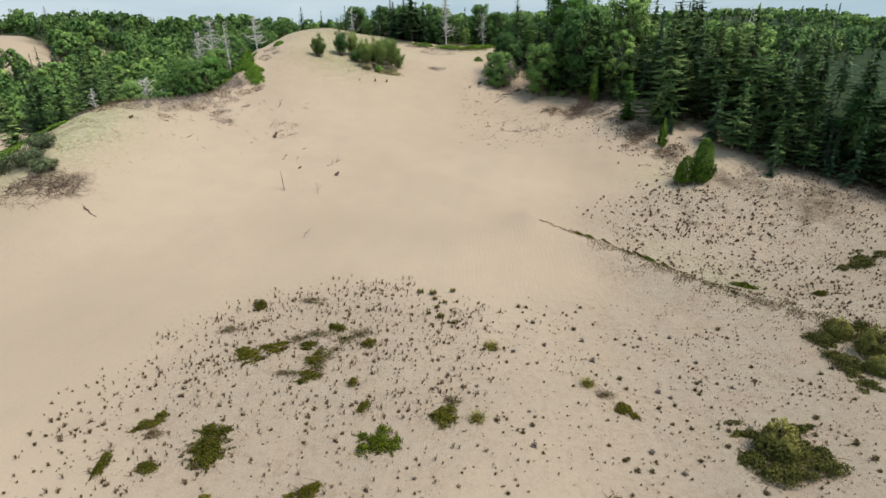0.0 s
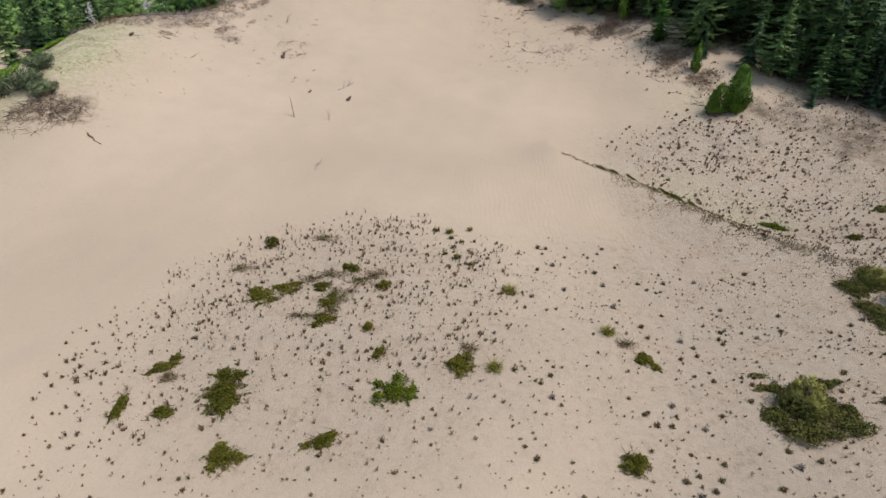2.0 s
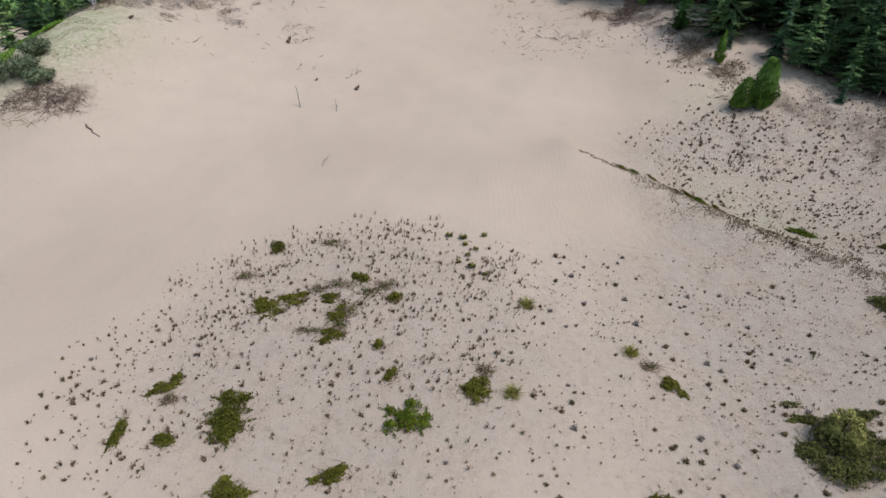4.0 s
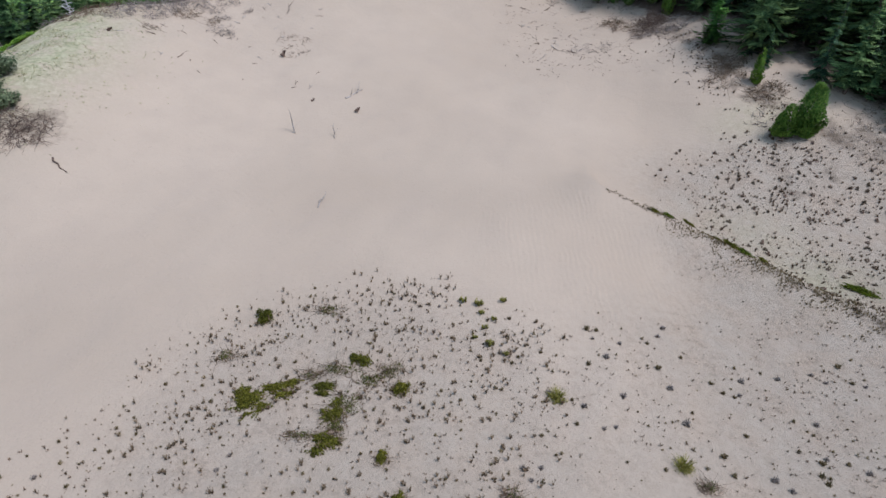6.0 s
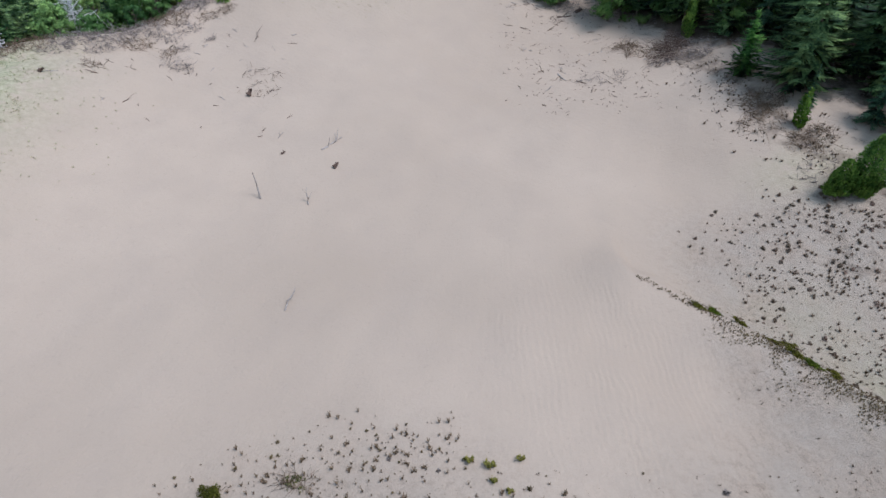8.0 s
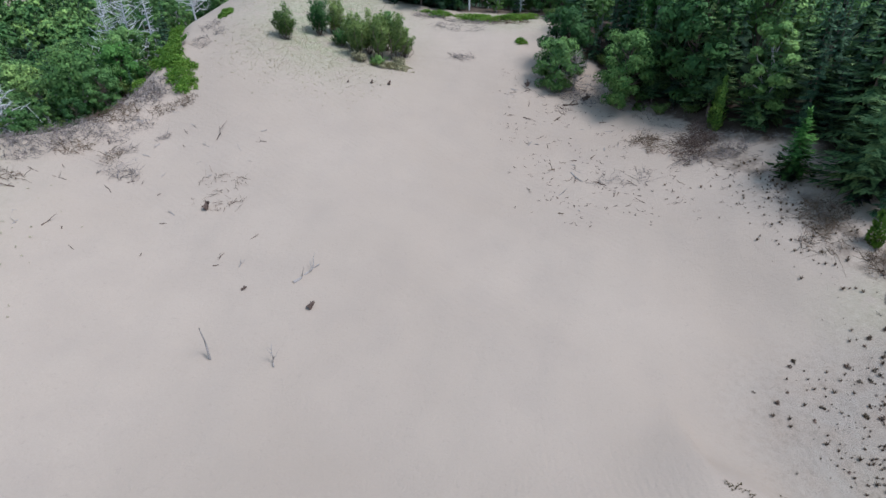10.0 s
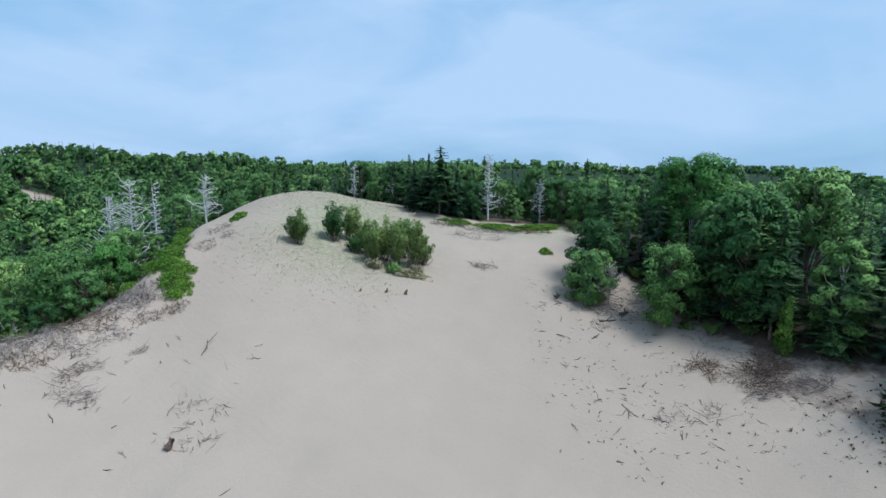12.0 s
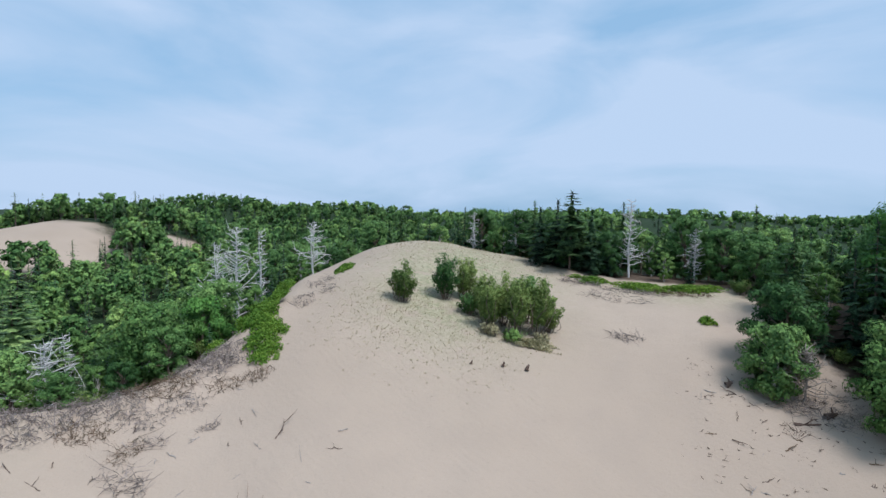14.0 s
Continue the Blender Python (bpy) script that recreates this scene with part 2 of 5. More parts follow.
# ---- land ----
# heights of the dune bowl, row by row ahead of the start, from west to east
LAND_X = np.array([-75, -50, -35, -15, 5, 20, 35, 55.0])
LAND_Y = np.array([20, 45, 60, 75, 90, 105, 120, 135, 150, 180.0])
LAND_Z = np.array([
    [0.0, 0.0, 0.1, 0.1, -0.6, -0.9, -0.3, 0.9],
    [2.6, 2.0, 1.6, 0.7, 0.2, -2.0, -1.2, 2.0],
    [1.5, 5.4, 3.3, 1.7, 1.0, -1.6, -2.6, 1.2],
    [2.5, 10.3, 5.5, 3.0, 2.2, 0.9, 2.8, 4.9],
    [4.5, 12.0, 8.0, 6.3, 4.2, 5.0, 8.3, 9.0],
    [5.0, 10.5, 11.6, 9.5, 6.4, 7.5, 11.3, 12.0],
    [4.4, 10.5, 17.2, 14.2, 11.4, 11.0, 13.7, 14.0],
    [3.5, 13.5, 20.6, 17.6, 16.4, 16.2, 16.0, 14.9],
    [4.7, 15.6, 22.9, 20.8, 18.7, 18.0, 16.8, 15.0],
    [6.4, 11.2, 15.4, 16.6, 15.6, 15.0, 14.7, 14.0]])


def smooth(a, b, v):
    t = np.clip((np.asarray(v, float) - a) / (b - a), 0, 1)
    return t * t * (3 - 2 * t)


def hermite(knots, values, at):
    """Cubic interpolation along the last axis of values, one knot row for each place."""
    i = np.clip(np.searchsorted(knots, at) - 1, 0, len(knots) - 2)
    slope = np.gradient(values, knots, axis=-1)
    h = knots[i + 1] - knots[i]
    t = (at - knots[i]) / h
    pick = (lambda v, j: np.take_along_axis(v, j[:, None], -1)[:, 0]) if values.ndim == 2 else (lambda v, j: v[j])
    return ((2 * t**3 - 3 * t**2 + 1) * pick(values, i) + (t**3 - 2 * t**2 + t) * h * pick(slope, i)
            + (3 * t**2 - 2 * t**3) * pick(values, i + 1) + (t**3 - t**2) * h * pick(slope, i + 1))


def waves(x, y, size, seed):
    """Smooth uneven relief of about that wavelength, between -1 and 1."""
    out, gen = 0 * x, np.random.RandomState(seed)
    for _ in range(7):
        a, p, s = gen.uniform(0, 2 * math.pi), gen.uniform(0, 6.28), size * gen.uniform(0.6, 1.6)
        out = out + np.sin((x * math.cos(a) + y * math.sin(a)) * 2 * math.pi / s + p)
    return out / 4.5


def line_near(x, y, xs, ys):
    """Distance from a line of points."""
    best = np.full(np.shape(x), 1e9)
    for a, b, c, d in zip(xs, ys, xs[1:], ys[1:]):
        t = np.clip(((x - a) * (c - a) + (y - b) * (d - b)) / ((c - a) ** 2 + (d - b) ** 2), 0, 1)
        best = np.minimum(best, np.hypot(x - a - t * (c - a), y - b - t * (d - b)))
    return best


RIDGE_X, RIDGE_Y = [11.6, 13.0, 14.8, 17.6, 20.2, 23.2, 26.4, 31, 36], [63.8, 63.1, 61.4, 59.6, 57.6, 54.9, 51.6, 47, 42]
BANK_X, BANK_Y = [47, 41, 36, 33.5, 32, 31.2, 30, 28.6, 26.4], [70, 74, 78, 82, 85, 88, 93.5, 99, 104]
FAR_HILLS = [(-212, 345, 17, 52), (-140, 420, 13, 75), (20, 520, 13, 110), (210, 480, 12, 120), (-146, 196, 13, 36), (-150, 240, 10, 30),
             (-350, 470, 5, 70), (330, 640, 13, 130), (-20, 780, 14, 150), (150, 800, 11, 90), (-420, 760, 15, 180), (90, 260, 3, 60), (-60, 280, 4, 60), (160, 150, 4, 60)]


def land(x, y):
    """Height of the ground."""
    x, y = np.atleast_1d(np.asarray(x, float)), np.atleast_1d(np.asarray(y, float))
    cx, cy = np.clip(x, -75, 55), np.clip(y, 20, 180)
    rows = np.stack([hermite(LAND_X, row, cx) for row in LAND_Z], -1)
    near = hermite(LAND_Y, rows, cy)
    side = x - np.interp(y, RIDGE_Y[::-1], RIDGE_X[::-1])
    near = near + 1.9 * np.exp(-(line_near(x, y, RIDGE_X, RIDGE_Y) / np.where(side > 0, 2.4, 4.4)) ** 2) * smooth(42, 54, y)
    # the broken edge above the western slope, and the dip behind it
    lip = x - np.interp(y, [85, 93, 97, 101, 106, 112, 122, 135, 150], [-60, -54, -48, -44.5, -42, -40.5, -39.5, -43, -47])
    shown = smooth(84, 95, y) * (1 - smooth(125, 150, y))
    near = near + shown * (1.7 * np.exp(-((lip - 1) / 3.0) ** 2) - 1.6 * smooth(-1, -12, lip))
    near = near + 0.22 * waves(x, y, 17, 3) + 0.07 * waves(x, y, 5, 4) + 0.025 * waves(x, y, 1.7, 5)
    far = 9.0 + 2.2 * waves(x, y, 150, 7)
    for hx, hy, hz, r in FAR_HILLS:
        far = far + hz * np.exp(-((x - hx) ** 2 + (y - hy) ** 2) / r**2)
    far = far * smooth(-150, 60, y) - 45 * smooth(950, 2600, np.hypot(x, y))
    off = np.hypot(x - cx, np.maximum(y - 180, 0) + 0.8 * np.maximum(20 - y, 0))
    w = smooth(0, 70, off)
    return near * (1 - w) + far * w


def east_wood(y):
    return np.interp(y, [40, 50, 58, 66, 74, 80, 85, 93, 101, 106, 113, 118, 124, 140, 150], [100, 82, 67, 58, 51.5, 47, 43.5, 41, 36, 29, 25, 22.5, 19.5, 16.5, 15.5])


def west_wood(y):
    return np.interp(y, [56, 66, 80, 90, 97, 101, 106, 112, 122, 135, 150, 165], [-122, -116, -110, -102, -78, -58, -45.5, -43, -42, -45.5, -49, -48])


def north_wood(x):
    return np.interp(x, [-60, -44, -38, -30, -16, -10, 14, 30], [150, 158, 163, 163, 159, 149, 148, 148])


def wood_depth(x, y):
    """How deep in the woods a place lies, in metres; negative in the open."""
    east, west, north = x - east_wood(y), west_wood(y) - x, y - north_wood(x)
    east = np.where(y < 40, -50.0, east)
    west = np.where(y < 56, -50.0, west)
    return np.maximum(np.maximum(east, west), north)


def far_sand(x, y):
    return np.maximum(smooth(1.0, 0.8, np.hypot((x + 141) / 27, (y - 180) / 24)), smooth(1.0, 0.8, np.hypot((x + 122) / 11, (y - 215) / 9))) + smooth(1.0, 0.8, np.hypot((x + 86) / 15, (y - 108) / 17))
# ---- end of land ----


# ---- meshes ----
rng = np.random.RandomState(11)


def quad_mesh(name, verts, quads, mats, slots=None, soft=False):
    """A mesh from arrays of corners and three- or four-cornered faces."""
    verts, quads = np.asarray(verts, np.float32), np.asarray(quads, np.int32)
    me = bpy.data.meshes.new(name)
    me.vertices.add(len(verts))
    me.vertices.foreach_set("co", verts.ravel())
    me.loops.add(quads.size)
    me.loops.foreach_set("vertex_index", quads.ravel())
    me.polygons.add(len(quads))
    me.polygons.foreach_set("loop_start", np.arange(0, quads.size, quads.shape[1], dtype=np.int32))
    for m in mats:
        me.materials.append(m)
    if slots is not None:
        me.polygons.foreach_set("material_index", np.asarray(slots, np.int32))
    me.polygons.foreach_set("use_smooth", np.full(len(quads), soft))
    me.update(calc_edges=True)
    return me


def halves(q):
    """Four-cornered faces cut into three-cornered ones."""
    return q if q.shape[1] == 3 else np.concatenate([q[:, [0, 1, 2]], q[:, [0, 2, 3]]])


def join(pieces):
    """Several (corners, faces) as one."""
    vs, qs, n = [], [], 0
    pieces = list(pieces)
    if len({q.shape[1] for _, q in pieces}) > 1:
        pieces = [(v, halves(q)) for v, q in pieces]
    for v, q in pieces:
        vs.append(v), qs.append(q + n)
        n += len(v)
    return np.concatenate(vs), np.concatenate(qs)


def cards(centre, along, side, bend=0.0):
    """One pointed leaf at each place: half axes along and side, with the tip bent down a little."""
    n = len(centre)
    drop = np.zeros((n, 3))
    drop[:, 2] = -bend * np.linalg.norm(along, axis=1)
    v = np.stack([centre - along * 0.7 + side * 0.95, centre - along * 0.8 - side * 0.95, centre + along * 1.1 + drop], 1)
    return v.reshape(-1, 3), np.arange(3 * n).reshape(-1, 3)


def unit(v):
    return v / np.maximum(np.linalg.norm(v, axis=-1, keepdims=True), 1e-9)


def tube(points, radii, sides=6):
    """A tapered limb through the points."""
    p, r = np.asarray(points, float), np.asarray(radii, float)
    way = unit(np.gradient(p, axis=0))
    ref = np.where(np.abs(way[:, 2:3]) > 0.9, [[1.0, 0, 0]], [[0, 0, 1.0]])
    a = unit(np.cross(way, ref))
    b = np.cross(way, a)
    ang = np.arange(sides) * 2 * math.pi / sides
    ring = p[:, None] + r[:, None, None] * (np.cos(ang)[None, :, None] * a[:, None] + np.sin(ang)[None, :, None] * b[:, None])
    v = ring.reshape(-1, 3)
    q = []
    for i in range(len(p) - 1):
        for j in range(sides):
            k = (j + 1) % sides
            q.append((i * sides + j, i * sides + k, (i + 1) * sides + k, (i + 1) * sides + j))
    return v, np.array(q)


def bent(a, b, n, jitter, gen):
    """A slightly crooked line of n points from a to b."""
    t = np.linspace(0, 1, n)[:, None]
    p = np.asarray(a) * (1 - t) + np.asarray(b) * t
    p[1:-1] += gen.normal(0, jitter, (n - 2, 3))
    return p


def outward(v):
    """Which way the crown of one tree bulges at each place."""
    d = np.asarray(v, float) - [0, 0, 0.42 * float(np.max(np.asarray(v)[:, 2]))]
    wide, high = max(float(np.abs(d[:, :2]).max()), 0.1), max(float(np.abs(d[:, 2]).max()), 0.1)
    return unit(d / [wide, wide, high])


def rounded(mesh, ways, amount=1.5):
    mesh.attributes.new("round_way", "FLOAT_VECTOR", "POINT").data.foreach_set("vector", (amount * ways).astype(np.float32).ravel())
    return mesh


def leafy(name, leaf, leaf_mat):
    """A mesh of leaves that shades as a rounded crown."""
    return rounded(quad_mesh(name, *leaf, [leaf_mat]), outward(leaf[0]))


def part(name, mesh, parent, label=""):
    ob = new(name, mesh)
    ob.parent = parent
    return tagged(ob, label, kind="stuff" if name in ("blade", "twig", "branch", "foliage", "crown", "limb", "side_stem") else "")


def thing(name, label, category, group=""):
    ob = new(name)
    ob.empty_display_size = 0.3
    return tagged(ob, label, category, group)


# ---- plants ----
def broadleaf_parts(h, width, gen, leaves=1700, size=0.30, lobes=14, low=0.22):
    """Trunk with limbs, and a crown of leaf sprays on uneven lobes. Returns (wood, leaves)."""
    top = np.array([gen.normal(0, 0.3), gen.normal(0, 0.3), h * 0.8])
    line = bent((0, 0, -0.6), top, 6, 0.12, gen)
    wood = [tube(line, np.linspace(0.018 * h + 0.03, 0.03, 6), 6)]
    centres, radii = [], []
    lobes = int(lobes * 1.7)
    for i in range(lobes):
        z = h * (low + (0.94 - low) * ((i + gen.uniform(0, 1)) / lobes))
        f = (z / h - low) / (1 - low)
        reach = width * 0.5 * (0.35 + 0.65 * math.sin(math.pi * min(1, 0.15 + f * 0.85)) ** 0.7) * gen.uniform(0.3, 0.98)
        a = i * 2.4 + gen.uniform(-0.5, 0.5)
        r = width * gen.uniform(0.09, 0.17)
        c = np.array([reach * math.cos(a), reach * math.sin(a), min(z, h - r * 0.75)])
        centres.append(c), radii.append(r)
        start = line[min(4, 1 + int(f * 3.5))]
        wood.append(tube(bent(start, c, 4, 0.15, gen), [0.008 * h, 0.006 * h, 0.004 * h, 0.012], 4))
    centres.append(np.array([0, 0, h * 0.9])), radii.append(width * 0.12)
    weight = np.array(radii) ** 2
    pick = gen.choice(len(radii), leaves, p=weight / weight.sum())
    d = unit(gen.normal(size=(leaves, 3)) + [0, 0, 0.25])
    r = np.array(radii)[pick][:, None] * gen.uniform(0.7, 1.1, (leaves, 1)) * [[1, 1, 0.72]]
    c = np.array(centres)[pick] + d * r
    n = unit(d + gen.normal(0, 0.2, (leaves, 3)) + [0, 0, 0.15])
    a = unit(np.cross(n, gen.normal(size=(leaves, 3))))
    s = size * gen.uniform(0.6, 1.5, (leaves, 1))
    leaf = cards(c, a * s, np.cross(n, a) * s * 0.75, 0.25)
    m = leaves // 4
    pick = gen.choice(len(radii), m, p=weight / weight.sum())
    c = np.array(centres)[pick] * [[0.8, 0.8, 0.97]] + gen.normal(0, 0.25, (m, 3)) * np.array(radii)[pick][:, None]
    a = unit(gen.normal(size=(m, 3)))
    s = size * 1.9 * gen.uniform(0.8, 1.2, (m, 1))
    return wood, join([leaf, cards(c, a * s, unit(np.cross(a, gen.normal(size=(m, 3)))) * s, 0.1)])


def spruce_parts(h, width, gen, whorls=24, arms=8, low=0.06, sweep=0.0, feather=4, tip=0.12):
    """A spire of whorls of feathered boughs; sweep turns the tips of the boughs up."""
    wood = tube(bent((0, 0, -0.6), (0, 0, h * 0.99), 5, 0.03, gen), np.linspace(0.016 * h + 0.02, 0.015, 5), 6)
    cs, al, si = [], [], []
    for i in range(whorls):
        f = 1 - (1 - min(max((i + gen.uniform(-0.3, 0.3)) / whorls, 0), 0.99)) ** 1.25
        z = h * (low + (1 - low) * f)
        reach = width * 0.5 * (1 - f) ** 0.85 * (0.6 + 0.4 * min(1, f * 8 + 0.5)) + tip
        for j in range(max(5, int(arms * (1 - 0.35 * f)))):
            a = gen.uniform(0, 2 * math.pi)
            l = reach * gen.uniform(0.6, 1.18)
            out, cross = np.array([math.cos(a), math.sin(a), 0]), np.array([-math.sin(a), math.cos(a), 0])
            drop, up = gen.uniform(0.10, 0.36), sweep * gen.uniform(0.5, 1.3)
            for s0 in np.linspace(0.28, 0.95, feather):
                rise = np.array([0, 0, z - drop * l * s0**1.3 + up * l * s0**3])
                tilt = np.array([0, 0, -drop + 2.2 * up * s0**2])
                for sgn in (-1, 1):
                    w = out + cross * sgn * gen.uniform(0.45, 0.8) + tilt + gen.normal(0, 0.1, 3)
                    g = l * 0.24 * (1.25 - 0.6 * s0) + 0.08
                    cs.append(out * l * s0 + cross * sgn * g * 0.45 + rise), al.append(unit(w) * g), si.append(unit(np.cross(w, [0, 0, 1.0]) + gen.normal(0, 0.25, 3)) * g * 0.36)
            cs.append(out * l * 0.98 + [0, 0, z - drop * l + up * l]), al.append((out + [0, 0, 2 * up - drop]) * l * 0.13), si.append(cross * l * 0.05)
    for i in range(10):
        z, a = h * (0.9 + 0.1 * i / 10), i * 2.4
        out = np.array([math.cos(a) * 0.6, math.sin(a) * 0.6, 0.8])
        cs.append(np.array([0, 0, z]) + out * 0.25), al.append(out * 0.34), si.append(np.array([-math.sin(a), math.cos(a), 0]) * 0.16)
    m = int(5 * whorls)
    f = gen.uniform(0, 0.9, m)
    ang = gen.uniform(0, 2 * math.pi, m)
    d = np.stack([np.cos(ang), np.sin(ang), 0 * ang], -1)
    core = d * (width * 0.5 * (1 - f) * gen.uniform(0.15, 0.5, m))[:, None]
    core[:, 2] = h * (low + (1 - low) * f)
    g = (width * 0.10 * (1.15 - f))[:, None]
    c, a, s = np.concatenate([np.array(cs), core]), np.concatenate([np.array(al), unit(d + [0, 0, -0.9]) * g]), np.concatenate([np.array(si), np.stack([-d[:, 1], d[:, 0], 0 * f], -1) * g])
    return [wood], cards(c, a, s, 0.12)


def snag_parts(h, width, gen, arms=26):
    """A bare dead conifer: a pale tapering stem with many thin drooping and upturned branches, longest low down."""
    wood = [tube(bent((0, 0, -0.5), (gen.normal(0, 0.25), gen.normal(0, 0.25), h), 6, 0.08, gen), np.linspace(0.012 * h + 0.06, 0.02, 6), 6)]
    for i in range(int(arms * 1.9)):
        f = 0.16 + 0.82 * (i / (arms * 1.9)) ** 0.9
        a, l = i * 2.4 + gen.uniform(-0.6, 0.6), width * 0.55 * (1.28 - f) * gen.uniform(0.3, 1.25) + 0.15
        root = np.array([0, 0, h * f])
        tip = root + [math.cos(a) * l, math.sin(a) * l, l * gen.uniform(-0.2, 0.8)]
        wood.append(tube(bent(root, tip, 4, 0.09 * l, gen), [0.07, 0.052, 0.036, 0.016], 4))
        for s0 in (0.4, 0.62, 0.82):
            base = root * (1 - s0) + tip * s0
            wood.append(tube(bent(base, base + gen.normal(0, 0.32, 3) * l * 0.8 + [0, 0, 0.08 * l], 3, 0.03, gen), [0.034, 0.024, 0.012], 3))
    return wood


def shrub_parts(h, width, gen, leaves=650, size=0.16, stems=9):
    """A many-stemmed leafy shrub with an uneven top."""
    wood, cs, ns = [], [], []
    for i in range(stems):
        a, l = i * 2.4 + gen.uniform(-0.4, 0.4), width * 0.5 * math.sqrt((i + 0.5) / stems)
        tip = np.array([math.cos(a) * l, math.sin(a) * l, h * gen.uniform(0.6, 1.0) * (1 - 0.35 * (2 * l / width) ** 2)])
        wood.append(tube(bent((tip[0] * 0.2, tip[1] * 0.2, -0.3), tip, 4, 0.05 * h, gen), [0.05, 0.04, 0.03, 0.012], 4))
        m = leaves // stems
        t = gen.uniform(0.2, 1.05, (m, 1)) ** 0.7
        d = unit(gen.normal(size=(m, 3)))
        cs.append(tip * t * [[1, 1, 1]] + d * gen.uniform(0.25, 1.0, (m, 1)) * width * 0.2 * [[1, 1, 0.8]])
        ns.append(d)
    c, d = np.concatenate(cs), np.concatenate(ns)
    c[:, 2] = np.maximum(c[:, 2], 0.05)
    n = unit(d + gen.normal(0, 0.5, c.shape) + [0, 0, 0.5])
    a = unit(np.cross(n, gen.normal(size=c.shape)))
    s = size * gen.uniform(0.6, 1.5, (len(c), 1))
    return wood, cards(c, a * s, np.cross(n, a) * s * 0.65, 0.2)


def cone_parts(h, width, gen, leaves=1100, size=0.14, tips=5, taper=0.75):
    """A dense young cedar: several upright pointed tips of flat sprays."""
    wood, cs, ds = [tube(bent((0, 0, -0.4), (0, 0, h * 0.8), 4, 0.03, gen), [0.09, 0.07, 0.05, 0.02], 6)], [], []
    for i in range(tips):
        a, l = i * 2.2, 0 if i == 0 else width * gen.uniform(0.16, 0.3)
        hh, r = h * (1.0 if i == 0 else gen.uniform(0.55, 0.82)), width * (0.36 if i == 0 else 0.24)
        m = leaves // tips
        f = gen.uniform(0, 1, m) ** 1.25
        ang = gen.uniform(0, 2 * math.pi, m)
        rr = r * (1 - f) ** taper * gen.uniform(0.65, 1.1, m) * np.minimum(1, 0.45 + 3 * f) * (1 + 0.16 * np.sin(3 * ang + 11 * f + i) + 0.12 * np.sin(7 * ang - 17 * f)) + 0.03
        d = np.stack([np.cos(ang), np.sin(ang), 0 * ang], -1)
        cs.append(d * rr[:, None] + np.stack([0 * f + l * math.cos(a), 0 * f + l * math.sin(a), hh * f + 0.05], -1)), ds.append(d)
    c, d = np.concatenate(cs), np.concatenate(ds)
    w = unit(d * 0.6 + gen.normal(0, 0.35, c.shape) + [0, 0, 0.7])
    s = size * gen.uniform(0.7, 1.5, (len(c), 1))
    return wood, cards(c, w * s, unit(np.cross(w, d + gen.normal(0, 0.6, c.shape))) * s * 0.55, -0.1)


def mat_parts(rx, ry, gen, leaves=260, size=0.13, h=0.22, slim=0.4):
    """A low creeping mat of small leaves: uneven overlapping lobes with ragged runners between bare gaps."""
    leaves, size = int(leaves * 5.5), size * 0.44
    n = 9
    a, r = gen.uniform(0, 2 * math.pi, n), gen.uniform(0.1, 0.95, n)
    a[0], r[0] = 0, 0
    cx, cy, cr = r * np.cos(a), r * np.sin(a), gen.uniform(0.14, 0.48, n)
    cr[0] = 0.66
    pick = gen.choice(n, leaves, p=cr**1.7 / (cr**1.7).sum())
    ang, q = gen.uniform(0, 2 * math.pi, leaves), np.sqrt(gen.uniform(0, 1, leaves))
    q = q * (0.8 + 0.25 * np.sin(3 * ang + pick) + 0.16 * np.sin(8 * ang + 2 * pick) + 0.1 * np.sin(15 * ang + 5 * pick))
    x, y = cx[pick] + cr[pick] * q * np.cos(ang), cy[pick] + cr[pick] * q * np.sin(ang)
    runs = 26
    arm, on = gen.randint(0, runs, leaves), gen.uniform(0, 1, leaves) < 0.2
    ra, rl, t = gen.uniform(0, 2 * math.pi, runs), gen.uniform(0.15, 0.55, runs), gen.uniform(0, 1, leaves)
    ro = gen.randint(0, n, runs)
    x = np.where(on, cx[ro[arm]] + (cr[ro[arm]] * 0.5 + rl[arm] * t) * np.cos(ra[arm]) + gen.normal(0, 0.02, leaves), x)
    y = np.where(on, cy[ro[arm]] + (cr[ro[arm]] * 0.5 + rl[arm] * t) * np.sin(ra[arm]) + gen.normal(0, 0.02, leaves), y)
    c = np.stack([rx * x, ry * y, h * np.where(on, 0.35, np.clip(1.15 - q**2, 0.2, 1) * (0.45 + cr[pick])) * gen.uniform(0.15, 1.2, leaves) + 0.02], -1)
    m = unit(gen.normal(0, 0.8, c.shape) + [0, 0, 0.8])
    d = unit(np.cross(m, gen.normal(size=c.shape)))
    s = size * gen.uniform(0.6, 1.5, (leaves, 1))
    return cards(c, d * s, np.cross(m, d) * s * max(slim, 0.55), 0.1)


def twig_parts(rx, ry, gen, twigs=60, h=0.5, thick=0.018, reach=0.7):
    """A tangle of bare dead twigs lying and arching over an oval patch."""
    out = []
    for _ in range(twigs):
        a, r = gen.uniform(0, 2 * math.pi), math.sqrt(gen.uniform(0, 1))
        p = np.array([rx * r * math.cos(a), ry * r * math.sin(a), gen.uniform(0, h * 0.4)])
        d = gen.normal(0, 1, 3) * [1, 1, 0.45] * reach + [0, 0, h * 0.25]
        q = bent(p, p + d, 4, 0.12 * reach, gen)
        q[:, 2] = np.maximum(q[:, 2], 0.02)
        out.append(tube(q, np.array([1.0, 0.8, 0.55, 0.3]) * thick * gen.uniform(0.6, 1.5), 3))
    return join(out)


